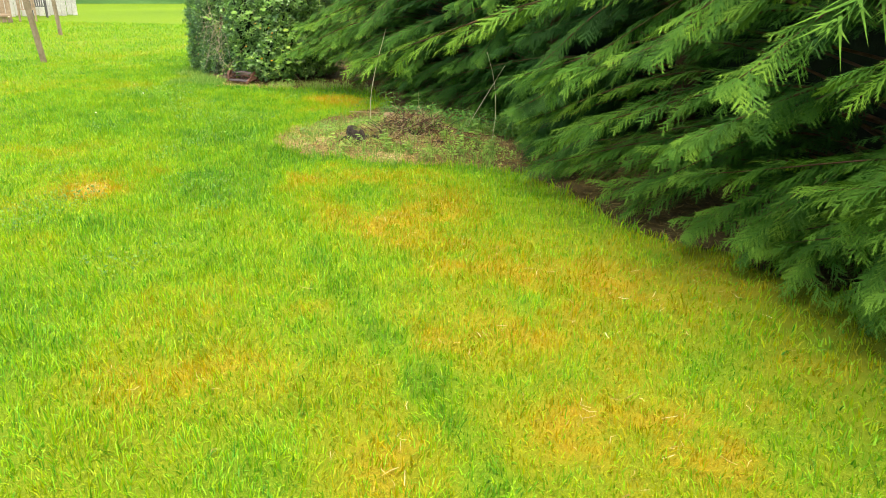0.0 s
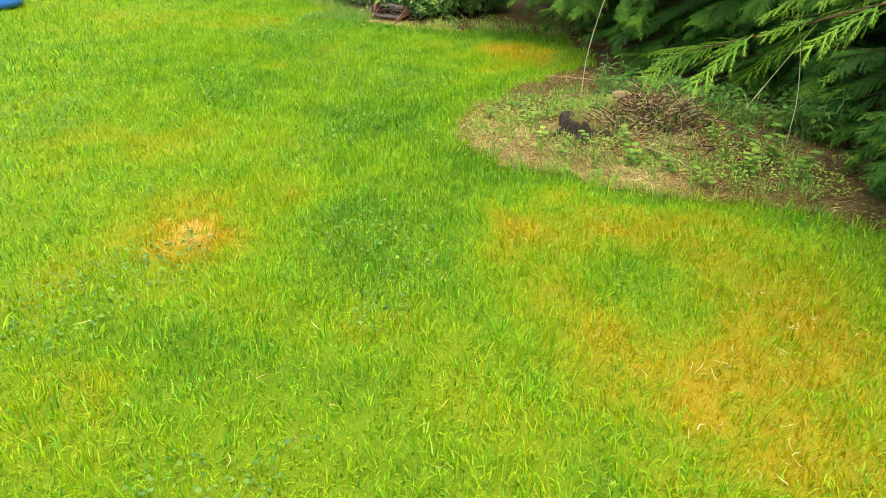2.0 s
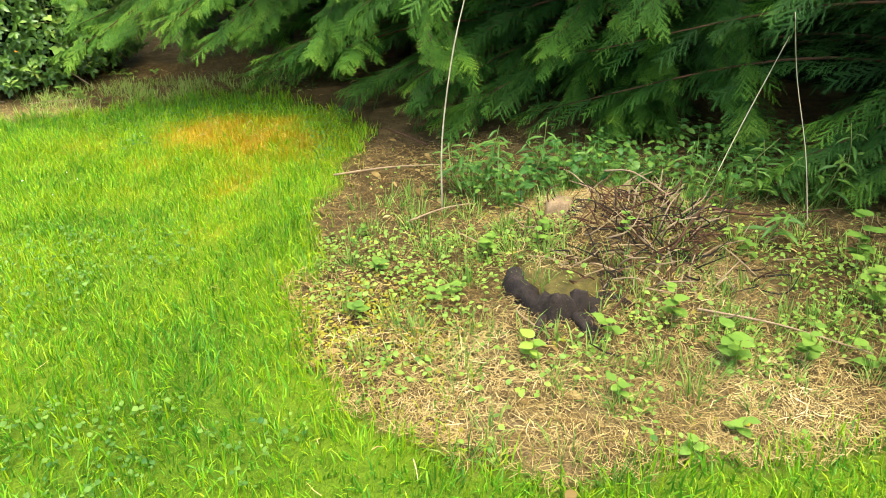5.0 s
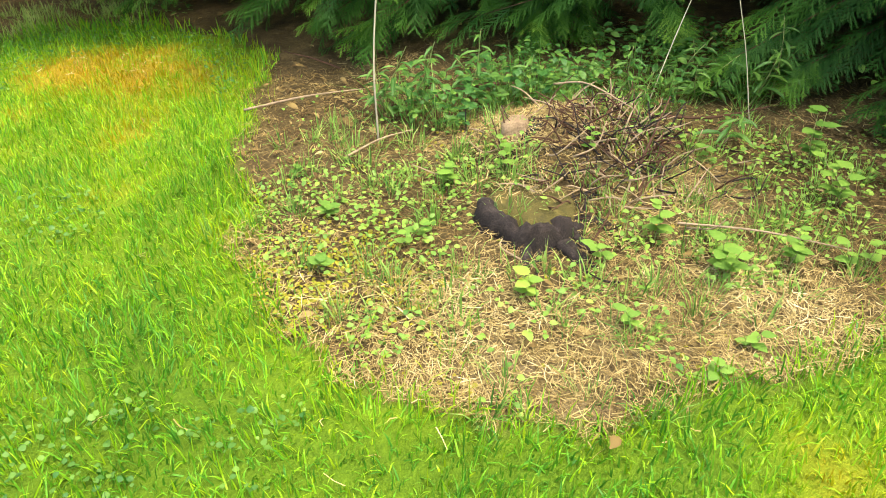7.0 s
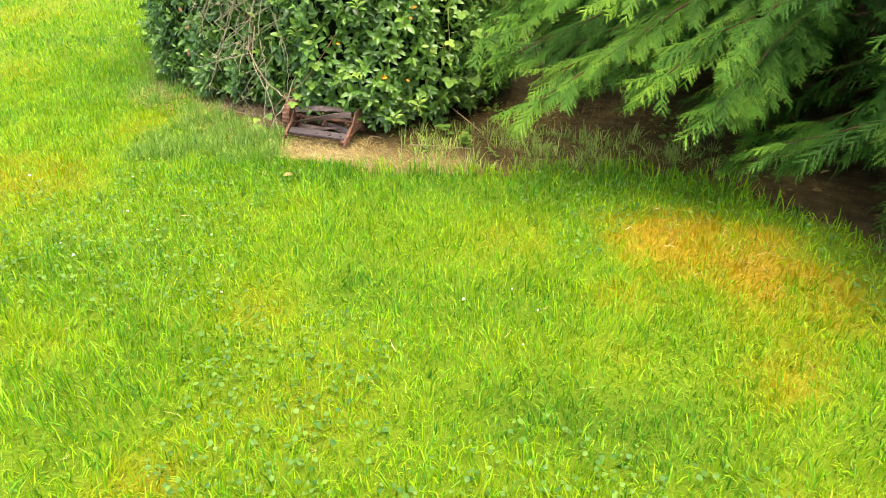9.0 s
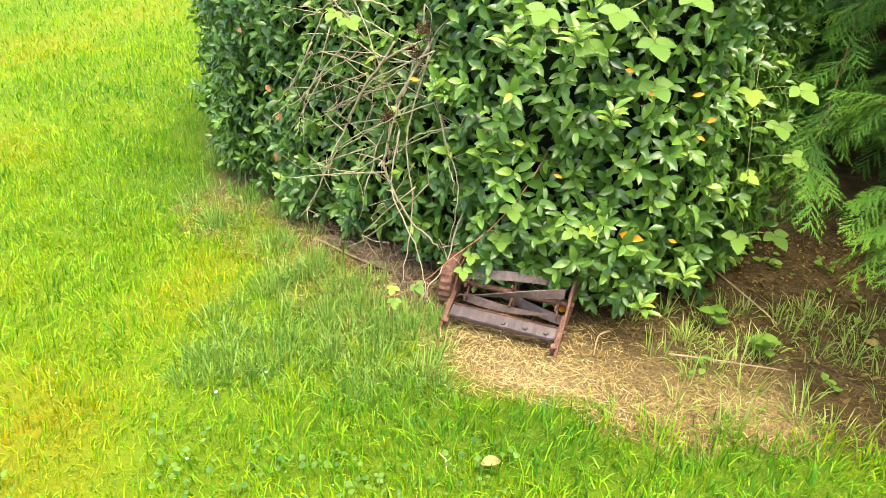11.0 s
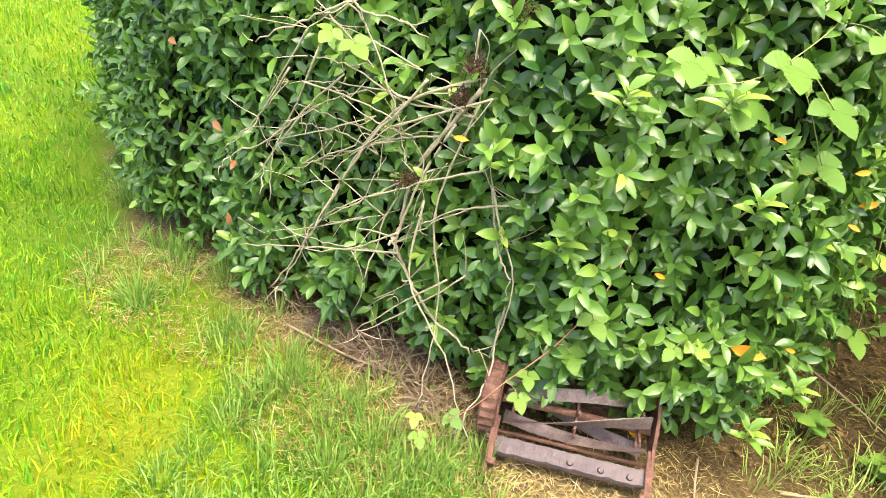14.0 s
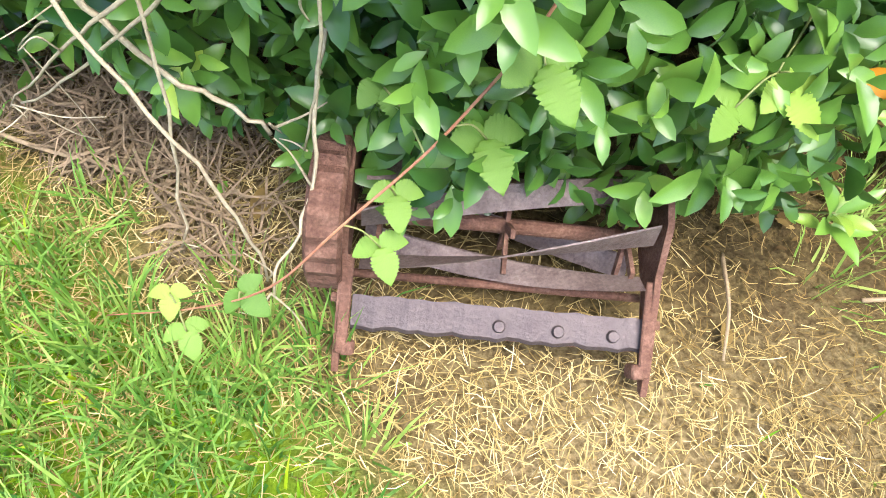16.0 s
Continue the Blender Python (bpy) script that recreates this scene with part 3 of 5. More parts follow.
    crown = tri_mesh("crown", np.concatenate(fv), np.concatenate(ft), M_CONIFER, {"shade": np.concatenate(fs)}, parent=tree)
    tagged(crown, "flat drooping sprays of green scale foliage, painted darker inside the crown")
    return tree


DARK = "tall conifer with drooping feathery green sprays over bare soil"
# the tone shift paints each tree lighter or darker by how it is lit
conifer(5.5, 0.6, 6.5, DARK, 52, radians(120), radians(250), 0.85, lit_tone=0.22)
conifer(4.7, 3.3, 7.0, DARK, 62, radians(105), radians(262), 0.75, lit_tone=0.17, far=[(0.95, 3.95, 1.03), (1.3, 3.9, 1.12), (1.95, 4.4, 0.45)])
conifer(3.6, 5.7, 7.0, DARK, 56, radians(95), radians(236), 0.25, 0.1, -0.14)
conifer(2.3, 8.1, 7.0, DARK, 74, radians(105), radians(262), 0.55, lit_tone=-0.05)
conifer(0.9, 10.2, 7.0, DARK, 60, radians(110), radians(280), 0.3, 0.56, 0.02, 0.3, [(-1.79, 9.12, 0.55), (-1.23, 8.75, 0.58), (-0.85, 8.45, 0.66), (-1.5, 8.95, 0.8), (-1.05, 8.6, 1.0), (-1.1, 8.95, 0.68), (-0.75, 8.65, 0.8), (-1.4, 9.35, 0.95), (-0.6, 8.9, 0.6)], 0.72)
conifer(-0.2, 12.4, 6.5, DARK, 30, radians(120), radians(285), 0.3)


def lumpy_bank(name, line, tall, depth, mat, label, cat, seed, bumps=0.35, base=0.0):
    """A thick lumpy band of foliage along a line, closed on top."""
    p = bend([(x, y, 0) for x, y in line], 8)
    d = unit(np.gradient(p, axis=0))
    side = np.stack([-d[:, 1], d[:, 0], 0 * d[:, 0]], 1)
    prof = [(-0.5, base), (-0.56, 0.3), (-0.5, 0.62), (-0.4, 0.85), (0, 1.0), (0.4, 0.85), (0.5, 0.5), (0.5, base)]
    fine = np.array([[np.interp(q, np.linspace(0, 1, len(prof)), [c[i] for c in prof]) for i in (0, 1)] for q in np.linspace(0, 1, 26)])
    v = p[:, None] + side[:, None] * (fine[None, :, :1] * depth) + np.array([0, 0, 1.0]) * fine[None, :, 1:] * tall
    bump = soft_noise(np.arange(len(p))[:, None] * 0.35, fine[None, :, 1] * 6 + fine[None, :, 0] * 3, 1.0, seed)
    v = v + side[:, None] * (bump * bumps)[..., None] + np.array([0, 0, 1.0]) * (bump * bumps * 0.6 * (fine[None, :, 1] > 0.3))[..., None]
    n, k = len(p), len(fine)
    idx = np.arange(n * k).reshape(n, k)
    a, b, c, e = idx[:-1, :-1].ravel(), idx[1:, :-1].ravel(), idx[1:, 1:].ravel(), idx[:-1, 1:].ravel()
    ob = tri_mesh(name, v.reshape(-1, 3), np.concatenate([np.stack([a, b, c], 1), np.stack([a, c, e], 1)]), mat, {"shade": np.clip(0.35 + 0.3 * bump.ravel(), 0, 1)}, True)
    return tagged(ob, label, cat, kind="structure")


# wall added behind the trunks to block the sky and darken the gaps
lumpy_bank("hedge_shade_wall", [(7.6, -3), (6.6, 1), (5.8, 3.9), (4.7, 6.6), (3.3, 9.1), (1.8, 11.3), (0.6, 13.6), (-1.6, 14.6)], 6.5, 1.0, M_SHADE_FILL, "near-black wall added behind the trees to block the sky", "hedge", 31)


# ---- shrub ----
def leaf_template():
    """An oval pointed leaf, 1 long and 1 wide at size 1, folded a little at the midrib and curved down."""
    ys = [0.0, 0.22, 0.5, 0.8, 1.0]
    ws = [0.03, 0.35, 0.5, 0.34, 0.0]
    zs = [0.0, 0.035, 0.035, -0.03, -0.12]
    v = [(0, y, z) for y, z in zip(ys, zs)]
    t = []
    for sgn in (-1, 1):
        k = len(v)
        v += [(sgn * w, y, z + 0.16 * w) for y, w, z in zip(ys[:-1], ws[:-1], zs[:-1])]
        for i in range(3):
            q = [(i, i + 1, k + i + 1), (i, k + i + 1, k + i)]
            t += q if sgn < 0 else [(a, c, b) for a, b, c in q]
        t.append((3, 4, k + 3) if sgn < 0 else (3, k + 3, 4))
    return np.array(v, float), np.array(t)


LEAF_V, LEAF_T = leaf_template()
SHRUB = [(-4.45, 12.3), (-4.3, 11.5), (-3.98, 10.85), (-3.68, 10.5), (-3.35, 10.25), (-3.05, 10.02), (-2.75, 9.8), (-2.4, 9.7), (-2.05, 9.78), (-1.75, 10.05),
         (-1.5, 10.6), (-1.45, 11.4), (-1.8, 12.2), (-2.7, 12.8), (-3.7, 12.9)]


def shrub_surface(u, h):
    """Place and outward direction on the shrub: u round it (0..1), h up it (0..1.0 is the top)."""
    p = np.array(SHRUB + SHRUB[:1])
    q = bend([(x, y, 0) for x, y in p], 6)[:, :2]
    s = np.concatenate([[0], np.cumsum(np.linalg.norm(np.diff(q, axis=0), axis=1))])
    s /= s[-1]
    pos = np.stack([np.interp(u, s, q[:, i]) for i in (0, 1)], 1)
    nxt = np.stack([np.interp((u + 0.004) % 1, s, q[:, i]) for i in (0, 1)], 1)
    tan = unit(nxt - pos)
    out = np.stack([-tan[:, 1], tan[:, 0]], 1)
    mid = p[:-1].mean(0)
    out = np.where(((pos - mid) * out).sum(1, keepdims=True) < 0, -out, out)
    z = 0.07 + 2.15 * h
    shrink = np.interp(z, [0.05, 0.3, 0.7, 1.3, 1.8, 2.1, 2.25], [0.07, 0.01, 0.0, 0.06, 0.28, 0.62, 1.0])
    place = pos + (mid - pos) * shrink[:, None]
    lump = 0.10 * soft_noise(u * 60, z * 3.2, 1.0, 41) + 0.05 * soft_noise(u * 160, z * 8, 1.0, 42)
    place = place + out * lump[:, None]
    tilt = np.interp(z, [0.1, 1.3, 2.2], [-0.15, 0.35, 1.8])
    return np.column_stack([place, z]), unit(np.column_stack([out, tilt]))


def build_shrub():
    shrub = thing("shrub", -3.0, 11.3, 0)
    tagged(shrub, "dense evergreen shrub with glossy oval leaves beside the lawn", "shrub")
    off = np.array([-3.0, 11.3, 0])
    # stems
    stems = []
    for k in range(16):
        a = rng.uniform(0, 2 * math.pi)
        r = rng.uniform(0.5, 1.1)
        stems.append(tube(bend([(0.2 * math.cos(a), 0.2 * math.sin(a), -0.05), (r * 0.6 * math.cos(a), r * 0.6 * math.sin(a), 0.6), (r * math.cos(a), r * math.sin(a), 1.6)], 6), np.linspace(0.025, 0.006, 13), 6))
    v, t = joined(stems)
    tri_mesh("stems", v, t, M_BARK, smooth=True, parent=shrub)
    # near-black hull added inside the shrub, for the shade between its leaves
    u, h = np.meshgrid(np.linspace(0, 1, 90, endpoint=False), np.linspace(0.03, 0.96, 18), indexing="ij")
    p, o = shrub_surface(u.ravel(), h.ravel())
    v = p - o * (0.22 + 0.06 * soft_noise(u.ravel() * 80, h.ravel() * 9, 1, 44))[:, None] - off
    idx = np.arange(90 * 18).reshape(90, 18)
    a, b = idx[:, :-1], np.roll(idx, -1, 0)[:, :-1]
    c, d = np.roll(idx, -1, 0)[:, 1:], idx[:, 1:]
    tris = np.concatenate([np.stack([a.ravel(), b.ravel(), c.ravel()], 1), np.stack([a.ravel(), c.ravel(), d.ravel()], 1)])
    tri_mesh("inner_shade_hull", v, tris, M_SHADE_FILL, smooth=True, parent=shrub)
    # leaf rosettes: u 0 to 0.52 is the side towards the lawn
    pl, fw, nm, sz, sh = [], [], [], [], []
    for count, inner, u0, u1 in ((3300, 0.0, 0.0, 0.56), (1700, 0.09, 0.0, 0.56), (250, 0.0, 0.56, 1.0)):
        seq = np.arange(count) + 0.5 + 977 * inner
        u, h = u0 + (u1 - u0) * ((seq * 0.7548776662) % 1), ((seq * 0.5698402910) % 1) ** 1.15
        p, o = shrub_surface(u, h)
        p = p - o * (inner + rng.uniform(-0.03, 0.05, count))[:, None]
        o = unit(o + rng.normal(0, 0.28, o.shape) + np.array([0, 0, 0.25]))
        # tone drops with depth, painting shade onto the inner layer of leaves
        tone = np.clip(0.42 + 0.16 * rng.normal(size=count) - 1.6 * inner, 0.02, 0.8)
        for i in range(count):
            k = rng.integers(5, 9)
            a0 = rng.uniform(0, 6.28)
            e1 = unit(np.cross(o[i], [0.3, 0.2, 1.0]))
            e2 = np.cross(o[i], e1)
            young = rng.random() < 0.10
            for j in range(k):
                ang = a0 + j * 2.4
                openness = 0.45 + 1.0 * (1 - j / k)
                f = o[i] * math.cos(openness) + (e1 * math.cos(ang) + e2 * math.sin(ang)) * math.sin(openness)
                pl.append(p[i] + o[i] * 0.012 * j)
                fw.append(f + np.array([0, 0, -0.12]))
                nm.append(o[i] + np.array([0, 0, 0.3]) + rng.normal(0, 0.15, 3))
                ln = rng.uniform(0.045, 0.078) * (0.75 if j > k - 3 else 1)
                sz.append((ln * rng.uniform(0.38, 0.47), ln, ln))
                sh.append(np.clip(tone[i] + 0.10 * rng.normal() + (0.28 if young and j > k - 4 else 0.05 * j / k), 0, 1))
    pl, fw, nm, sz, sh = (np.array(q) for q in (pl, fw, nm, sz, sh))
    rot = frames_of(fw, nm)
    # the leaves over the old mower are leaves of their own
    near = np.argsort(np.linalg.norm(pl - np.array([-2.5, 9.65, 0.45]), axis=1))[:280]
    rest = np.ones(len(pl), bool)
    rest[near] = False
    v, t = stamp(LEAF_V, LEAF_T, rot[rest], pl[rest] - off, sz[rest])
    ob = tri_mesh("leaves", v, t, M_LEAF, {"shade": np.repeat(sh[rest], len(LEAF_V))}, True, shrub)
    tagged(ob, kind="stuff")
    tones = []
    for q in range(5):
        proto = tri_mesh("leaf", LEAF_V, LEAF_T, M_LEAF, {"shade": np.full(len(LEAF_V), 0.25 + 0.13 * q)}, True, shrub)
        tones.append(proto)
    used = [False] * 5
    for i in near:
        q = int(np.clip(round((sh[i] - 0.25) / 0.13), 0, 4))
        ob = tones[q] if not used[q] else new("leaf", tones[q].data)
        used[q] = True
        ob.parent = shrub
        ob.matrix_local = Matrix.Translation(Vector(pl[i] - off)) @ Matrix(rot[i].tolist()).to_4x4() @ Matrix.Diagonal((*sz[i].tolist(), 1))
    for q in range(5):
        if not used[q]:
            bpy.data.objects.remove(tones[q])


build_shrub()


M_WHITE = surface("white_plastic", [(0.3, (0.68, 0.68, 0.66)), (0.7, (0.82, 0.82, 0.80))], 5, 0.5, bump=0.05)


# ---- dead twigs caught in the shrub ----
def twig_mesh(points, r0, r1, sides=5, jitter=0.006):
    line = bend(points, 7)
    line = line + rng.normal(0, jitter, line.shape) * np.linspace(0, 1, len(line))[:, None] * 0.6
    return tube(line, np.linspace(r0, r1, len(line)), sides)


def build_dead_branch():
    branch = thing("dead_branch", -3.1, 9.95, 0)
    tagged(branch, "tangle of pale dry leafless twigs hanging in the shrub", "branch")
    off = np.array([-3.1, 9.95, 0])

    def twig(points, r0=0.0045, r1=0.002, label=""):
        r0, r1 = r0 * 0.68, r1 * 0.65
        v, t = twig_mesh(np.array(points) - off, r0, r1)
        tagged(tri_mesh("twig", v, t, M_TWIG, smooth=True, parent=branch), label)
        # short side shoots
        p = np.array(points) - off
        for q in range(len(points)):
            a = p[rng.integers(0, len(p))]
            e = a + rng.normal(0, 0.055, 3) * np.array([1, 0.5, 1])
            v, t = tube(bend([a, (a + e) / 2 + rng.normal(0, 0.008, 3), e], 4), np.linspace(r0 * 0.5, 0.0009, 9), 4)
            tri_mesh("shoot", v, t, M_TWIG, smooth=True, parent=branch)

    twig([(-2.98, 9.85, 0.93), (-3.04, 9.89, 0.82), (-3.11, 9.94, 0.67), (-3.13, 9.96, 0.52), (-3.15, 9.93, 0.47)], 0.010, 0.007, "stout main stem, bleached")
    twig([(-3.15, 9.95, 0.48), (-3.1, 9.91, 0.38), (-3.02, 9.87, 0.27), (-2.91, 9.835, 0.19)], 0.008, 0.005, "white curved twig end")
    twig([(-2.8, 9.92, 0.4), (-2.85, 9.82, 0.3), (-2.88, 9.73, 0.2), (-2.95, 9.65, 0.1)], 0.006, 0.003, "pale green-grey twig")
    twig([(-3.28, 10.06, 1.06), (-3.39, 10.13, 0.99), (-3.54, 10.22, 0.9)], 0.006, 0.003)
    twig([(-3.32, 10.06, 1.3), (-3.28, 10.06, 1.06), (-3.17, 9.98, 1.04), (-3.1, 9.94, 1.01)], 0.006)
    twig([(-3.29, 10.06, 1.05), (-3.25, 10.04, 1.01), (-3.16, 9.97, 0.82), (-3.13, 9.95, 0.69)])
    twig([(-3.39, 10.12, 0.97), (-3.46, 10.17, 0.83), (-3.51, 10.2, 0.73)])
    twig([(-3.01, 9.87, 0.87), (-3.15, 9.97, 0.85), (-3.28, 10.06, 0.9), (-3.39, 10.12, 0.9)])
    twig([(-2.98, 9.85, 0.86), (-3.08, 9.92, 0.86), (-3.23, 10.02, 0.86), (-3.44, 10.15, 0.82)])
    twig([(-3.03, 9.89, 0.8), (-3.19, 10.0, 0.73), (-3.37, 10.11, 0.61)])
    twig([(-2.99, 9.86, 0.95), (-3.13, 9.95, 0.86), (-3.22, 10.01, 0.74), (-3.29, 10.06, 0.59), (-3.36, 10.04, 0.45), (-3.47, 10.11, 0.2)], 0.0065, 0.003)
    twig([(-3.06, 9.91, 0.7), (-3.21, 10.01, 0.57), (-3.34, 10.04, 0.47)])
    twig([(-3.14, 9.9, 0.52), (-3.26, 9.98, 0.42), (-3.4, 10.07, 0.36)])
    twig([(-2.86, 9.77, 0.69), (-2.98, 9.85, 0.62), (-3.11, 9.88, 0.53)])
    twig([(-2.93, 9.82, 0.71), (-2.9, 9.79, 0.56), (-2.87, 9.72, 0.5)], 0.0055, 0.003, "grey lichen-covered twig")
    twig([(-3.01, 9.81, 0.44), (-3.12, 9.88, 0.31), (-3.23, 9.96, 0.16)])
    twig([(-3.02, 9.88, 0.91), (-3.06, 9.9, 0.78), (-3.16, 9.97, 0.56), (-3.22, 9.95, 0.33)], 0.006, 0.003)
    twig([(-3.36, 10.1, 0.93), (-3.46, 10.17, 0.68), (-3.62, 10.26, 0.55), (-3.65, 10.23, 0.51)])
    twig([(-3.41, 10.14, 0.73), (-3.51, 10.2, 0.56), (-3.52, 10.14, 0.49)])
    twig([(-3.0, 9.86, 1.06), (-3.01, 9.87, 0.93), (-3.09, 9.93, 0.93)])
    twig([(-2.98, 9.85, 0.9), (-3.05, 9.88, 0.6), (-3.02, 9.84, 0.35), (-3.05, 9.78, 0.03)], 0.005, 0.003)
    twig([(-3.08, 9.9, 0.62), (-3.1, 9.86, 0.4), (-2.99, 9.74, 0.22), (-2.95, 9.7, 0.05)], 0.005, 0.003)
    twig([(-3.101, 9.9, 0.928), (-3.15, 9.932, 0.845), (-3.23, 9.985, 0.727), (-3.305, 10.035, 0.559), (-3.381, 10.084, 0.386), (-3.494, 10.159, 0.164)], 0.0065, 0.004)
    twig([(-3.402, 10.099, 0.839), (-3.277, 10.016, 0.833), (-3.171, 9.946, 0.813)], 0.0045, 0.0025)
    twig([(-3.435, 10.12, 0.866), (-3.525, 10.18, 0.705), (-3.638, 10.254, 0.567)], 0.0045, 0.0025)
    twig([(-3.133, 9.921, 0.447), (-3.381, 10.085, 0.357), (-3.599, 10.229, 0.274)], 0.0045, 0.0025)
    twig([(-2.858, 9.74, 0.7), (-3.0, 9.833, 0.63), (-3.085, 9.889, 0.556)], 0.0045, 0.0025)
    twig([(-2.933, 9.789, 0.716), (-2.901, 9.768, 0.605), (-2.856, 9.738, 0.478), (-2.878, 9.753, 0.237)], 0.0045, 0.0025)
    twig([(-2.963, 9.809, 0.456), (-3.069, 9.879, 0.312), (-3.218, 9.977, 0.132)], 0.0045, 0.0025)
    twig([(-2.955, 9.803, 0.752), (-3.084, 9.888, 0.674), (-3.227, 9.983, 0.575), (-3.33, 10.051, 0.486)], 0.0045, 0.0025)
    twig([(-3.294, 10.027, 0.888), (-3.382, 10.085, 0.781), (-3.474, 10.146, 0.649), (-3.497, 10.161, 0.463)], 0.0045, 0.0025)
    twig([(-3.03, 9.853, 0.842), (-3.093, 9.895, 0.682), (-3.136, 9.923, 0.511), (-3.135, 9.922, 0.473)], 0.0065, 0.004)
    twig([(-2.96, 9.807, 0.923), (-3.172, 9.947, 0.786), (-3.276, 10.015, 0.67)], 0.0045, 0.0025)
    for k in range(16):
        a = np.array([-3.02 - rng.uniform(0, 0.25), 0, rng.uniform(0.35, 1.0)])
        a[1] = 9.86 - (a[0] + 2.98) * 0.66
        ang = rng.normal(3.5, 0.7)
        d = np.array([math.cos(ang), -math.cos(ang) * 0.62, math.sin(ang)]) * rng.uniform(0.14, 0.34)
        twig([tuple(a), tuple(a + d * 0.5 + rng.normal(0, 0.02, 3)), tuple(a + d)], 0.0036, 0.0018)
    # brown seed heads
    for x, y, z in ((-3.0, 9.85, 0.98), (-3.02, 9.87, 0.9), (-3.12, 9.93, 0.66), (-2.93, 9.82, 1.12)):
        pieces = []
        for k in range(90):
            d = unit(rng.normal(0, 1, 3))
            o = rng.normal(0, 0.014, 3)
            pieces.append(tube([o, o + d * 0.008, o + d * rng.uniform(0.012, 0.022)], [0.0008, 0.0012, 0.002], 3))
        v, t = joined(pieces)
        tagged(tri_mesh("seed_head", v + np.array([x, y, z]) - off, t, M_BARK, parent=branch), "dry brown seed head")


build_dead_branch()


# ---- single leaves, brambles and weeds ----
def toothed_leaf():
    """A broad leaf with a saw-toothed edge, 1 long."""
    n, v, t = 11, [(0, 0, 0)], []
    for i in range(n + 1):
        v.append((0, i / n, 0.02 - 0.10 * (i / n) ** 2))
    for sgn in (-1, 1):
        k = len(v)
        for i in range(n * 2 + 1):
            y = i / (2 * n)
            w = 0.46 * math.sin(math.pi * min(1, y**0.72)) ** 0.85 * (1.0 if i % 2 else 0.84)
            v.append((sgn * w, y - (0.02 if i % 2 else 0), 0.05 * w - 0.10 * y * y + 0.03 * math.sin(i * 1.6) * w))
        for i in range(2 * n):
            a = 1 + min(n, i // 2 + (i % 2))
            q = [(a, k + i + 1, k + i)] if i % 2 else [(a, a + 1, k + i + 1), (a, k + i + 1, k + i)]
            t += q if sgn < 0 else [(x, z, y) for x, y, z in q]
    return np.array(v, float), np.array(t)


TOOTH_V, TOOTH_T = toothed_leaf()


def leaf_data(v, t, mat, shade):
    me = tri_mesh("leaf", v, t, mat, {"shade": np.full(len(v), shade)}, True)
    data = me.data
    bpy.data.objects.remove(me)
    return data


BRAMBLE = [leaf_data(TOOTH_V, TOOTH_T, M_WEED, s) for s in (0.3, 0.42, 0.55, 0.9)]
OVAL = [leaf_data(LEAF_V, LEAF_T, M_WEED, s) for s in (0.1, 0.28)]
AMBER = [leaf_data(LEAF_V, LEAF_T, M_ORANGE, s) for s in (0.0, 0.55, 0.8)]


def put_leaf(name, data, parent, place, forward, normal, long, wide, label=""):
    ob = new(name, data)
    ob.parent = parent
    r = frames_of(np.array([forward], float), np.array([normal], float))[0]
    m = Matrix.Translation(Vector(place)) @ Matrix(r.tolist()).to_4x4() @ Matrix.Diagonal((wide, long, long, 1))
    if parent:
        ob.matrix_local = m
    else:
        ob.matrix_world = m
    return tagged(ob, label)


def bramble(line, leaves, label, red=False):
    """A prickly cane with leaves of three leaflets. leaves: (place, size, tone, heading in degrees, tilt)."""
    base = np.array(line[0])
    b = thing("bramble", *base)
    tagged(b, label, "bramble")
    p = bend(np.array(line) - base, 8)
    v, t = tube(p, np.linspace(0.0023, 0.001, len(p)), 6)
    tri_mesh("cane", v, t, M_CANE if red else M_STALK, smooth=True, parent=b)
    for place, size, tone, head, tilt in leaves:
        at = np.array(place) - base
        near = p[np.argmin(np.linalg.norm(p - at, axis=1))]
        v, t = tube(bend([near, (near + at) / 2 + np.array([0, 0, 0.012]), at], 4), 0.0013, 4)
        tri_mesh("stalk", v, t, M_STALK, smooth=True, parent=b)
        a = radians(head)
        fw = np.array([math.cos(a), math.sin(a), -0.35])
        nm = np.array([0.1, -0.75, 1.0]) * np.array([1, tilt, 1])
        side = np.cross(unit(fw), unit(nm))
        put_leaf("leaflet", BRAMBLE[tone], b, at, fw, nm, size, size * 0.85)
        for sgn in (-1, 1):
            put_leaf("leaflet", BRAMBLE[tone], b, at - unit(fw) * size * 0.22, unit(fw) * 0.35 + sgn * side, nm + rng.normal(0, 0.15, 3), size * 0.8, size * 0.66)
    return b


M_CANE = surface("reddish_bramble_cane", [(0.3, (0.22, 0.06, 0.035)), (0.7, (0.42, 0.22, 0.11))], 30, 0.6, bump=0.2)
M_STALK = surface("green_stalk", [(0.3, (0.12, 0.16, 0.04)), (0.7, (0.30, 0.30, 0.10))], 30, 0.6, bump=0.2)

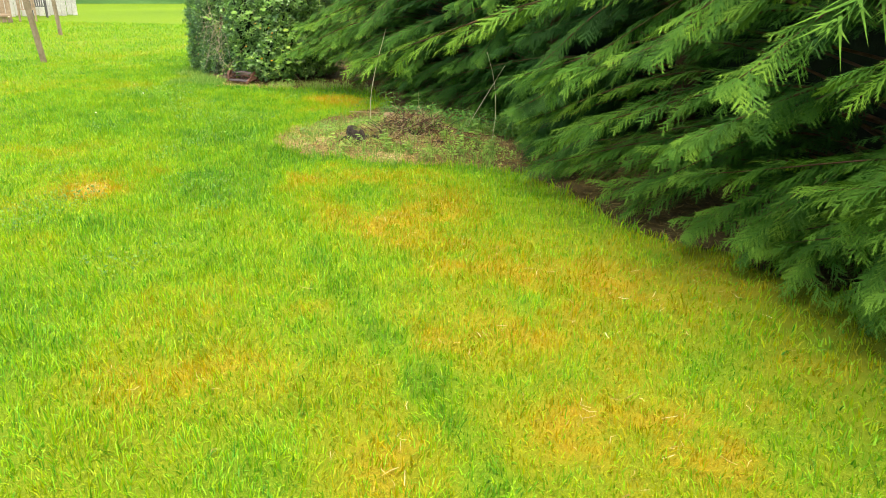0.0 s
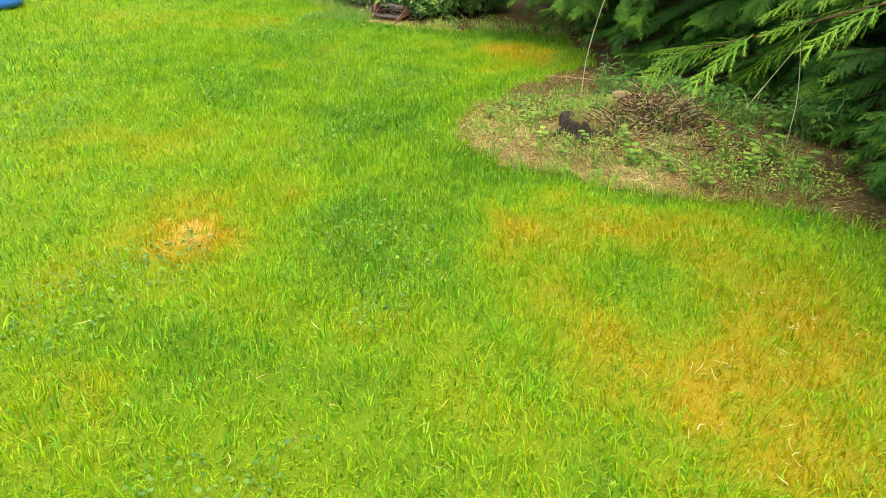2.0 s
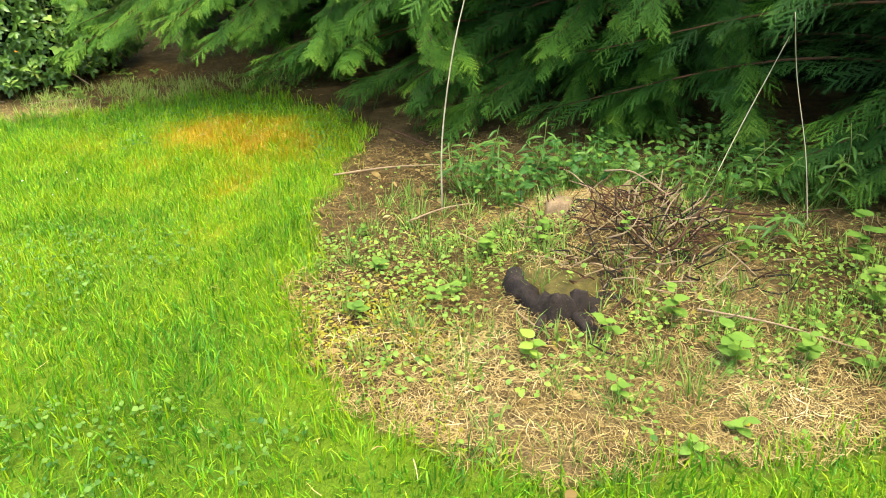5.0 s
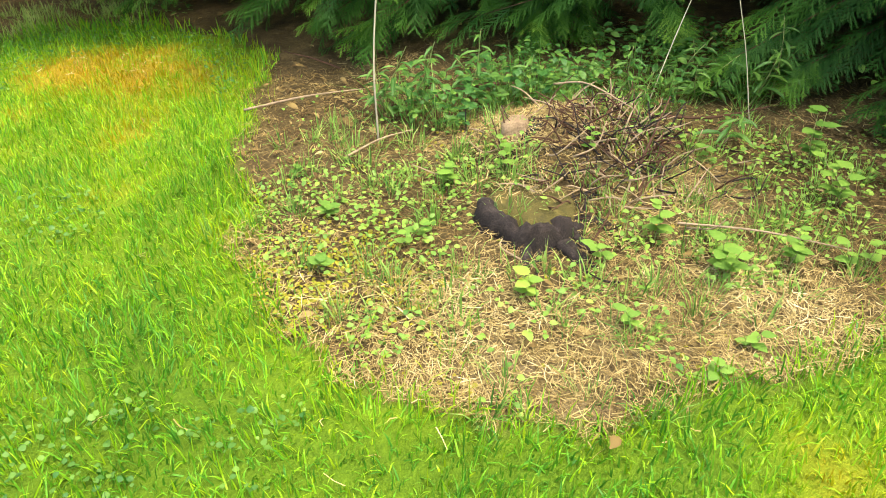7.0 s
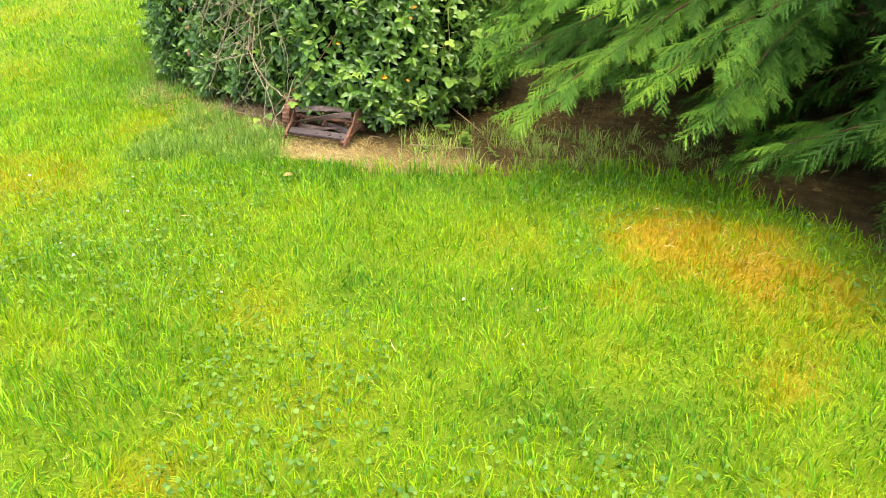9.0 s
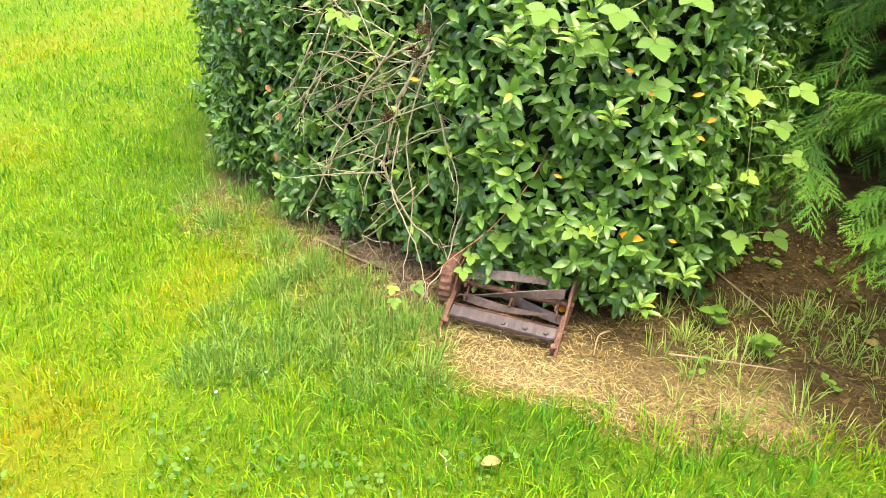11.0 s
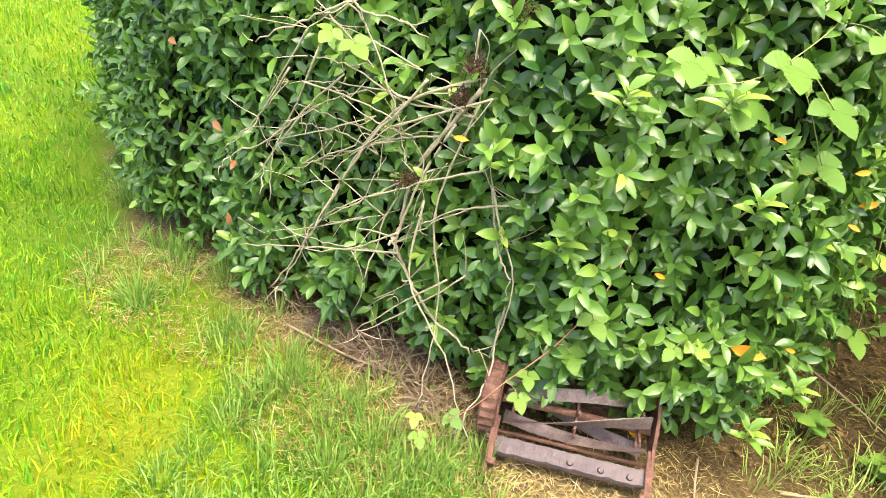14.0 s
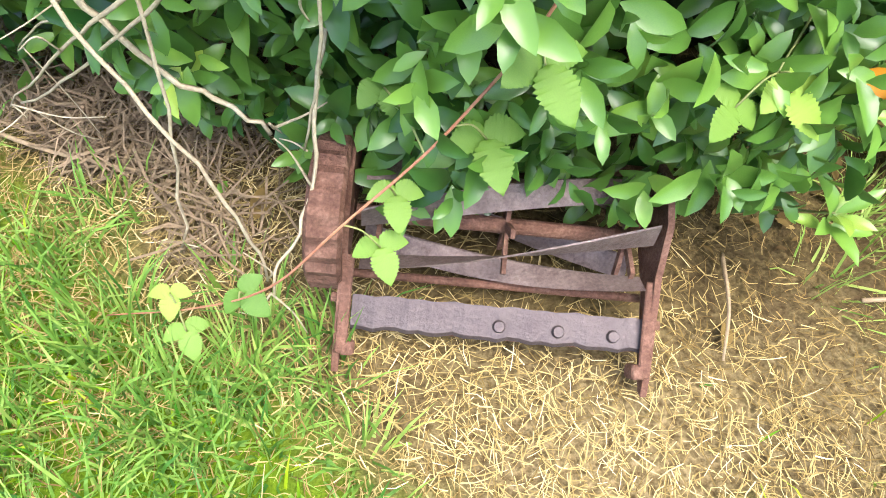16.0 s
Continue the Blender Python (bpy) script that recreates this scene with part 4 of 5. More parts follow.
bramble([(-2.55, 9.8, 0.62), (-2.63, 9.7, 0.5), (-2.74, 9.66, 0.36), (-2.86, 9.63, 0.26), (-2.95, 9.62, 0.17), (-3.05, 9.66, 0.08), (-3.16, 9.7, 0.03)],
        [((-2.67, 9.64, 0.45), 0.062, 1, -75, 1), ((-2.70, 9.66, 0.33), 0.062, 1, -85, 1), ((-2.795, 9.66, 0.255), 0.045, 2, -95, 1), ((-2.82, 9.62, 0.215), 0.045, 2, -85, 1), ((-2.79, 9.75, 0.33), 0.05, 0, -60, 1),
         ((-2.98, 9.64, 0.13), 0.042, 0, -50, 1), ((-3.07, 9.68, 0.09), 0.035, 3, -100, 0.5), ((-3.06, 9.64, 0.06), 0.04, 2, -80, 0.5)], "bramble cane with bright green toothed leaves over the mower", True)
bramble([(-2.2, 9.95, 0.6), (-2.32, 9.72, 0.45), (-2.42, 9.62, 0.42)], [((-2.41, 9.6, 0.41), 0.055, 3, -70, 1), ((-2.47, 9.6, 0.40), 0.045, 2, -140, 1)], "young yellow-green bramble shoot on the shrub")
bramble([(-1.7, 10.3, 1.0), (-1.86, 9.95, 0.95), (-1.88, 9.82, 0.7), (-1.84, 9.78, 0.35)],
        [((-1.91, 9.82, 0.84), 0.07, 3, -100, 1), ((-1.75, 9.82, 0.86), 0.075, 2, -60, 1), ((-1.8, 9.8, 0.74), 0.07, 1, -90, 1), ((-1.98, 9.78, 0.52), 0.055, 3, -120, 1), ((-1.87, 9.78, 0.57), 0.05, 3, -50, 1),
         ((-1.86, 9.76, 0.34), 0.075, 1, -100, 1), ((-1.71, 9.8, 0.34), 0.07, 1, -70, 1), ((-1.7, 9.85, 0.62), 0.07, 2, -60, 1)], "bramble with yellow-green leaves at the shrub's edge")
bramble([(-2.0, 10.1, 1.35), (-2.2, 9.8, 1.2), (-2.45, 9.62, 1.08), (-2.62, 9.58, 1.05)],
        [((-2.42, 9.6, 1.1), 0.085, 1, -100, 1), ((-2.3, 9.6, 1.02), 0.085, 0, -80, 1), ((-2.5, 9.58, 1.02), 0.08, 0, -120, 1), ((-2.2, 9.65, 1.15), 0.08, 1, -60, 1), ((-2.64, 9.56, 1.1), 0.075, 1, -110, 1), ((-2.28, 9.6, 0.9), 0.08, 0, -70, 1)], "bramble spray with broad grey-green leaves over the shrub")
bramble([(-3.3, 10.2, 0.9), (-3.3, 10.08, 0.95), (-3.27, 10.03, 0.97)], [((-3.27, 10.0, 0.97), 0.06, 2, -60, 1), ((-3.33, 10.02, 0.99), 0.05, 2, -120, 1)], "small bright bramble leaf among dead twigs")

# withered leaves hanging in the shrub
for x, y, z, tone, ln in ((-2.304, 9.660, 0.390, 1, 0.085), (-2.5, 9.68, 0.1, 2, 0.07), (-2.367, 9.690, 0.930, 1, 0.03), (-2.288, 9.690, 0.860, 1, 0.035), (-2.148, 9.690, 0.862, 1, 0.035), (-2.105, 9.690, 0.784, 1, 0.045), (-2.110, 9.690, 0.734, 1, 0.03), (-2.543, 9.690, 0.577, 1, 0.03), (-2.203, 9.690, 0.541, 1, 0.03), (-2.131, 9.690, 0.367, 1, 0.03), (-3.037, 9.837, 0.828, 1, 0.035),
                          (-3.78, 10.36, 0.86, 0, 0.07), (-3.66, 10.28, 0.66, 0, 0.08), (-3.6, 10.26, 0.55, 0, 0.07), (-3.62, 10.22, 0.4, 0, 0.07)):
    lf = put_leaf("withered_leaf", AMBER[tone], None, (x, y - 0.03, z), (rng.normal(0.6, 0.5), -0.3, rng.normal(-0.1, 0.5)), (0.0, -1, 0.5), ln * (0.6 if x < -3.5 else 1), ln * (0.26 if x < -3.5 else 0.42))
    tagged(lf, ("rust-brown" if tone == 0 else "bright orange") + " withered leaf caught on the shrub", "leaf", "withered leaves in the shrub")


# pale new shoots on the shrub
def build_shoot(x, y, z, label):
    s = thing("new_shoot", x, y, z)
    tagged(s, label, "shoot", "pale shoots on the shrub")
    v, t = tube(bend([(0, 0.08, -0.06), (0, 0.03, 0), (0, 0, 0.04)], 4), np.linspace(0.003, 0.0015, 9), 5)
    tri_mesh("stem", v, t, M_STALK, smooth=True, parent=s)
    for k in range(9):
        a = k * 2.4
        up = 0.15 + 0.09 * k
        put_leaf("leaf", PALE[k % 2], s, (0, 0, 0.005 * k), (math.cos(a), math.sin(a) - 0.4, up), (0, -0.4, 1), rng.uniform(0.05, 0.08), rng.uniform(0.018, 0.028))


PALE = [leaf_data(LEAF_V, LEAF_T, M_LEAF, s) for s in (0.7, 0.88)]
for x, y, z in ((-2.73, 9.62, 0.98), (-2.53, 9.58, 1.0), (-2.78, 9.68, 0.6), (-2.4, 9.58, 0.78), (-2.05, 9.66, 0.2), (-2.2, 9.58, 0.12), (-2.9, 9.78, 0.75)):
    build_shoot(x, y, z, "pale yellow-green new shoot at the shrub's tip")


# ---- the old mower ----
def build_mower():
    mower = thing("push_mower", -2.852, 9.645, 0.0, 0, 0, -18.1)
    tagged(mower, "rusty old push reel mower without a handle, under the shrub", "mower")

    def wheel(x, name_label):
        c = Matrix.Translation((x, 0.105, 0.101))
        turn = c @ pose(0, 0, 0, 0, 90, 0)
        bm = bmesh.new()
        n, ring = 48, []
        prof = [(0.07, -0.022), (0.095, -0.024), (0.10, -0.019), (0.10, 0.019), (0.095, 0.024), (0.07, 0.022)]
        for i in range(n):
            a = 2 * math.pi * i / n
            rib = 0.0045 if i % 2 else 0.0
            ring.append([bm.verts.new(turn @ Vector(((r + (rib if r > 0.097 else 0)) * math.cos(a), (r + (rib if r > 0.097 else 0)) * math.sin(a), w))) for r, w in prof])
        for i in range(n):
            for j in range(len(prof)):
                a, b = ring[i], ring[(i + 1) % n]
                bm.faces.new((a[j], a[(j + 1) % 6], b[(j + 1) % 6], b[j]))
        bmesh.ops.recalc_face_normals(bm, faces=bm.faces[:])
        w = part("wheel", bm, M_RUST, mower, name_label)
        part("wheel_disc", rod(0.072, 0.012, turn, 32, bevel=0.003), M_RUST, w)
        part("hub", rod(0.022, 0.06, turn, 16, bevel=0.004), M_RUST, w)
        for q in range(5):
            part("spoke", box(0.016, 0.052, 0.012, turn @ pose(0, 0, 0, 0, 0, q * 72) @ Matrix.Translation((0, 0.044, 0.012)), 0.003), M_RUST, w)

    wheel(-0.036, "rusty wheel with a ribbed tread")

    # side plates with a forward arm reaching down to the ground
    for x, sgn in ((-0.012, -1), (0.405, 1)):
        outline = [(0.21, 0.10), (0.20, 0.16), (0.15, 0.185), (0.09, 0.165), (0.045, 0.105), (0.0, 0.072), (-0.065, 0.026), (-0.085, 0.006), (-0.075, 0.0), (-0.045, 0.004), (0.01, 0.028), (0.06, 0.05), (0.12, 0.055), (0.18, 0.06)]
        bm = bmesh.new()
        lo = [bm.verts.new((x - 0.0045, y, z)) for y, z in outline]
        hi = [bm.verts.new((x + 0.0045, y, z)) for y, z in outline]
        bm.faces.new(lo)
        bm.faces.new(hi[::-1])
        for i in range(len(outline)):
            j = (i + 1) % len(outline)
            bm.faces.new((lo[i], hi[i], hi[j], lo[j]))
        bmesh.ops.recalc_face_normals(bm, faces=bm.faces[:])
        pl = part("side_plate", bm, M_RUST, mower, "thin rusted iron side plate")
        part("flange", box(0.016, 0.13, 0.006, pose(x - 0.006 * sgn, -0.012, 0.062, 31, 0, 0), 0.002), M_RUST, pl)
        part("bolt", rod(0.009, 0.014, pose(x + 0.006 * sgn, 0.1, 0.11, 0, 90, 0), 6), M_RUST, pl)
        part("bolt", rod(0.007, 0.014, pose(x + 0.006 * sgn, 0.0, 0.055, 0, 90, 0), 6), M_RUST, pl)
        part("roller_bracket", box(0.018, 0.02, 0.035, pose(x - 0.014 * sgn, -0.055, 0.02, 25, 0, 0), 0.003), M_RUST, pl)

    # fixed bed knife: a grey bar with chipped edge and three bolts
    bm = bmesh.new()
    n = 26
    rows = []
    for i in range(n + 1):
        x = 0.003 + 0.392 * i / n
        chip = 0.002 * math.sin(i * 2.3) + 0.0015 * math.sin(i * 5.1)
        rows.append([bm.verts.new((x, y, z)) for y, z in ((-0.034 + chip, 0.034), (-0.032 + chip, 0.041), (0.004 + chip * 0.6, 0.061), (0.006 + chip * 0.6, 0.054))])
    for a, b in zip(rows, rows[1:]):
        for j in range(4):
            bm.faces.new((a[j], b[j], b[(j + 1) % 4], a[(j + 1) % 4]))
    bm.faces.new(rows[0])
    bm.faces.new(rows[-1][::-1])
    bmesh.ops.recalc_face_normals(bm, faces=bm.faces[:])
    knife = part("bed_knife", bm, M_STEEL, mower, "dull grey steel cutting bar")
    for x in (0.2, 0.28, 0.355):
        part("bolt", rod(0.010, 0.008, pose(x, -0.02, 0.05, 27, 0, 0), 14, 0.007), M_STEEL, knife)
    part("sole_bar", box(0.385, 0.02, 0.008, pose(0.197, -0.018, 0.026, 20, 0, 0), 0.002), M_RUST, mower)

    # reel: shaft, three spiders and five twisted blades
    ax_y, ax_z, rad = 0.105, 0.105, 0.066
    reel = part("reel_shaft", rod(0.011, 0.40, pose(0.197, ax_y, ax_z, 0, 90, 0), 14), M_RUST, mower)
    for x in (0.03, 0.2, 0.365):
        bm = bmesh.new()
        for q in range(5):
            a = radians(72 * q + 28 * (x - 0.03) / 0.34 * 3)
            bmesh.ops.create_cube(bm, size=1, matrix=pose(x, ax_y, ax_z, math.degrees(a)) @ Matrix.Translation((0, 0, rad / 2)) @ Matrix.Diagonal((0.006, 0.012, rad, 1)))
        part("spider", bm, M_RUST, reel)
    for q in range(5):
        bm = bmesh.new()
        rows = []
        for i in range(25):
            f = i / 24
            a = radians(72 * q + 84 * f + 20)
            x = 0.008 + 0.378 * f
            rr = []
            for dr, dx in ((0.0, -0.0014), (0.026, -0.0014), (0.026, 0.0014), (0.0, 0.0014)):
                r = rad - 0.013 + dr
                tt = a + dx / r + (0.35 if dr else 0)
                rr.append(bm.verts.new((x, ax_y + r * math.sin(tt), ax_z + r * math.cos(tt))))
            rows.append(rr)
        for a, b in zip(rows, rows[1:]):
            for j in range(4):
                bm.faces.new((a[j], b[j], b[(j + 1) % 4], a[(j + 1) % 4]))
        bm.faces.new(rows[0])
        bm.faces.new(rows[-1][::-1])
        bmesh.ops.recalc_face_normals(bm, faces=bm.faces[:])
        part("reel_blade", bm, M_BLADE, reel, "twisted grey-brown blade")
    part("rear_tie_bar", rod(0.009, 0.42, pose(0.197, 0.2, 0.13, 0, 90, 0), 12), M_RUST, mower)
    part("rear_roller", rod(0.02, 0.40, pose(0.197, 0.235, 0.03, 0, 90, 0), 16), M_RUST, mower)
    part("front_tie_bar", rod(0.006, 0.41, pose(0.197, 0.05, 0.035, 0, 90, 0), 10), M_RUST, mower)


M_BLADE = surface("worn_blade_steel", [(0.3, (0.07, 0.045, 0.038)), (0.6, (0.20, 0.15, 0.13)), (0.85, (0.34, 0.29, 0.26))], 30, 0.55, metal=0.4, bump=0.3)
build_mower()


def ring_lump(name, sx, sy, sz, mat, parent, at, seed, top=0.7, label=""):
    """A rounded, uneven lump of wood or stone, flat below."""
    bm = bmesh.new()
    bmesh.ops.create_icosphere(bm, subdivisions=3, radius=1)
    for v in bm.verts:
        n = noise.noise(v.co * 1.7 + Vector((seed, 0, 0))) * 0.28 + noise.noise(v.co * 5 + Vector((seed, 3, 0))) * 0.10
        v.co *= 1 + n
        v.co.z = min(v.co.z, top + 0.1 * noise.noise(v.co * 3))
        v.co = Vector((v.co.x * sx, v.co.y * sy, max(v.co.z, -0.5) * sz)) + Vector(at)
    return part(name, bm, mat, parent, label, True)


def build_stump():
    s = thing("tree_stump", 0.36, 5.66, 0.02)
    tagged(s, "weathered dark tree stump with a hollow mossy core on the mound", "stump")
    bm = bmesh.new()
    n, rings = 56, []
    prof = [(1.12, -0.06, 0), (1.06, 0.0, 0), (1.0, 0.06, 0.6), (0.98, 0.10, 1), (0.9, 0.122, 1), (0.74, 0.12, 1), (0.6, 0.09, 1), (0.55, 0.05, 0.5), (0.55, 0.03, 0)]
    for r, z, top in prof:
        ring = []
        for i in range(n):
            a = 2 * math.pi * i / n
            d = Vector((math.cos(a), math.sin(a), 0))
            wob = 1 + 0.15 * noise.noise(d * 1.6 + Vector((7, 0, 0))) + 0.10 * noise.noise(d * 5 + Vector((0, 4, z * 20))) + 0.06 * noise.noise(d * 16 + Vector((0, 4, z * 60)))
            low = min(0.95, max(0.0, 0.35 + math.cos(a - 0.75)) ** 1.2 * 0.8 + 0.7 * max(0, noise.noise(d * 3.2 + Vector((1, 2, 0)))))
            ring.append(bm.verts.new((0.165 * r * wob * d.x, 0.20 * r * wob * d.y, z * (1 - top * low) + 0.018 * noise.noise(d * 11 + Vector((r * 9, 0, 0))))))
        rings.append(ring)
    for a, b in zip(rings, rings[1:]):
        for i in range(n):
            bm.faces.new((a[i], a[(i + 1) % n], b[(i + 1) % n], b[i]))
    bmesh.ops.recalc_face_normals(bm, faces=bm.faces[:])
    part("rim", bm, M_STUMP, s, "grey-black weathered outer wood", True)
    ring_lump("core", 0.15, 0.175, 0.10, M_MOSSY, s, (0.035, 0.02, 0.035), 21.0, 0.55, "mossy rotten core")
    ring_lump("split_wood", 0.045, 0.05, 0.07, M_PALE, s, (0.17, 0.06, 0.03), 17.0, 0.6, "pale split wood")
    for k in range(7):
        a = rng.uniform(2.5, 6.28)
        p0 = np.array([0.15 * math.cos(a), 0.18 * math.sin(a), 0.04])
        p1 = p0 + np.array([math.cos(a), math.sin(a), -0.2]) * 0.14
        v, t = tube(bend([p0, (p0 + p1) / 2 + rng.normal(0, 0.012, 3), p1], 5), np.linspace(0.022, 0.008, 11), 6)
        tri_mesh("root", v, t, M_STUMP, smooth=True, parent=s)


M_PALE = surface("pale_split_wood", [(0.3, (0.10, 0.065, 0.035)), (0.7, (0.36, 0.26, 0.14))], 20, 0.85, bump=0.6)
M_MOSSY = surface("mossy_rotten_wood", [(0.3, (0.035, 0.03, 0.012)), (0.55, (0.10, 0.085, 0.02)), (0.75, (0.26, 0.20, 0.06))], 25, 0.95, bump=0.9)
build_stump()
pale = thing("old_stump", 0.57, 6.06, 0.15)
tagged(pale, "pale cut stump top at the back of the mound", "stump")
ring_lump("wood", 0.06, 0.05, 0.10, M_PALE, pale, (0, 0, 0.02), 33.0, 0.6)
ring_lump("bark_edge", 0.10, 0.07, 0.09, M_STUMP, pale, (0.06, -0.0, 0.0), 37.0, 0.6)


def strips(x, y, length, width, shade, lift=0.01, tilt=0.16):
    """Thin flat pieces of straw lying on the ground."""
    n = len(x)
    a, el = rng.uniform(0, 2 * np.pi, n), rng.normal(0, tilt, n)
    d = np.stack([np.cos(a) * np.cos(el), np.sin(a) * np.cos(el), np.sin(el)], 1)
    s = np.stack([-np.sin(a), np.cos(a), rng.normal(0, 0.4, n)], 1) * (width / 2)[:, None]
    c = np.stack([x, y, height(x, y) + lift * rng.uniform(0.1, 1, n) + np.abs(np.sin(el)) * length / 2], 1)
    h = d * (length / 2)[:, None]
    bow = np.stack([0 * x, 0 * x, rng.normal(0, 0.06, n) * length], 1) + s * rng.normal(0, 4, n)[:, None]
    v = np.stack([c - h - s, c - h + s, c + bow - s, c + bow + s, c + h - s * 0.6, c + h + s * 0.6], 1).reshape(-1, 3)
    t = (np.array([(0, 1, 3), (0, 3, 2), (2, 3, 5), (2, 5, 4)])[None] + (np.arange(n) * 6)[:, None, None]).reshape(-1, 3)
    return v, t, np.repeat(np.clip(shade, 0, 1), 6)


def litter(name, n, bounds, keep, length, width, tone, label, mat=None, lift=0.02, tilt=0.16):
    x, y = scatter(n, *bounds)
    k = keep(x, y)
    x, y = x[k], y[k]
    v, t, s = strips(x, y, length * rng.uniform(0.5, 1.5, len(x)), width * rng.uniform(0.6, 1.4, len(x)), tone(x, y) + rng.normal(0, 0.17, len(x)), lift, tilt)
    return tagged(tri_mesh(name, v, t, mat or M_STRAW, {"shade": s}), label, "straw", kind="stuff")


def on_mound(x, y):
    d = border(x, y)
    thick = 0.75 + 0.35 * soft_noise(x, y, 3.3, 61) + 0.3 * soft_noise(x, y, 9, 62)
    front = 2.0 * spots(x, y, STRAWED)
    thick = thick * (1 - 0.55 * np.clip((x - 0.9) / 0.5, 0, 1) * np.clip((y - 5.0) / 0.4, 0, 1)) * (1 - 0.5 * np.clip((y - 6.1) / 0.4, 0, 1))
    return (d > -0.03) & (y < 7.8) & (rng.uniform(0, 1, len(x)) < np.clip(thick * (0.55 + 0.6 * front), 0.08, 1))


# straw beyond x 0.9 is toned darker, the conifers' shade put into its colour
litter("mound_straw", 130000, (-0.7, 2.6, 4.5, 7.6), on_mound, 0.043, 0.0018, lambda x, y: 0.34 + 0.2 * soft_noise(x, y, 2.4, 63) + 0.16 * spots(x, y, STRAWED) - 0.12 * np.clip((x - 0.9) / 0.4, 0, 1) - 0.2 * spots(x, y, BROWNED), "dry pale straw and cut grass on the mound", lift=0.03)
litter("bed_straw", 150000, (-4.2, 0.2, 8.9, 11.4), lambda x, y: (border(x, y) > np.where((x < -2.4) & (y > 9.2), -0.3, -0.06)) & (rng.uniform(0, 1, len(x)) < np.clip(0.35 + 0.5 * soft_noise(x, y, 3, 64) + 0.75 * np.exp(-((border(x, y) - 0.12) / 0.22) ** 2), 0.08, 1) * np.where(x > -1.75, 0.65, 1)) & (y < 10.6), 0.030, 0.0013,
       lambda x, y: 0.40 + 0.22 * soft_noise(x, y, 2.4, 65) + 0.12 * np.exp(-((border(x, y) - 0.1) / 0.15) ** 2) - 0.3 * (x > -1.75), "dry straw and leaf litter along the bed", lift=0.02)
litter("bed_litter", 15000, (1.2, 5.2, 1.2, 6.2), lambda x, y: (border(x, y) > -0.02) & (border(x, y) < 1.2), 0.06, 0.004, lambda x, y: 0.22 + 0 * x, "brown needle litter under the conifers", lift=0.015)
M_OLDTWIG = surface("grey_brown_twig", [(0.3, (0.08, 0.055, 0.03)), (0.7, (0.30, 0.22, 0.13))], 14, 0.85, bump=0.3)
litter("twig_litter", 7000, (-3.6, -2.9, 9.75, 10.5), lambda x, y: (border(x, y) > 0.05) & (rng.uniform(0, 1, len(x)) < np.exp(-((x + 3.2) ** 2 + (y - 10.0) ** 2) / 0.06)), 0.08, 0.003, lambda x, y: 0.3 + 0 * x, "brown broken twigs heaped under the shrub", M_OLDTWIG, lift=0.05, tilt=0.3)
litter("thatch", 26000, (-3.6, 3.6, -0.6, 9.2), lambda x, y: (border(x, y) < 0) & (rng.uniform(0, 1, len(x)) < np.clip((dryness(x, y) - 0.52) * 2.0, 0.015, 1)), 0.045, 0.0024, lambda x, y: 0.62 + 0 * x, "dry cut stalks lying on parched lawn", lift=0.03)


def leaf_scatter(name, n, bounds, keep, size, aspect, tone, label, cat, mat, rise=0.035, tv=LEAF_V, tt=LEAF_T):
    x, y = scatter(n, *bounds)
    k = keep(x, y)
    x, y = x[k], y[k]
    m = len(x)
    a = rng.uniform(0, 6.28, m)
    fw = np.stack([np.cos(a), np.sin(a), rng.normal(0.1, 0.3, m)], 1)
    nm = np.stack([rng.normal(0, 0.3, m), rng.normal(-0.1, 0.3, m), np.ones(m)], 1)
    sz = size * rng.uniform(0.6, 1.4, m)
    v, t = stamp(tv, tt, frames_of(fw, nm), np.stack([x, y, height(x, y) + rise * rng.uniform(0.2, 1, m)], 1), np.stack([sz * aspect, sz, sz], 1))
    ob = tri_mesh(name, v, t, mat, {"shade": np.repeat(np.clip(tone + rng.normal(0, 0.15, m), 0, 1), len(tv))}, True)
    return tagged(ob, label, cat, kind="stuff")


leaf_scatter("ground_weeds", 24000, (-0.7, 2.2, 4.7, 7.2), lambda x, y: (border(x, y) > 0.0) & (rng.uniform(0, 1, len(x)) < 0.6 * spots(x, y, WEEDY) + 0.08 * (soft_noise(x, y, 5, 71) > 0.1)), 0.019, 0.75, 0.6, "low creeping weeds with small green leaves", "weeds", M_WEED, rise=0.06)
leaf_scatter("mound_litter", 6000, (-0.6, 1.6, 5.0, 7.9), lambda x, y: (border(x, y) > 0.0) & (rng.uniform(0, 1, len(x)) < 0.06 + 0.6 * spots(x, y, BROWNED)), 0.032, 0.4, 0.2, "brown dead leaves and needles on the mound", "leaves", M_STRAW, rise=0.02)
leaf_scatter("bed_weeds", 1500, (-3.8, 0.0, 9.1, 10.6), lambda x, y: (border(x, y) > 0.02) & ((x < -3.0) | (x > -2.1)) & (soft_noise(x, y, 3.1, 73) + 0.5 * soft_noise(x, y, 9, 74) > 0.45), 0.032, 0.7, 0.4, "small green weeds in the bed", "weeds", M_WEED)
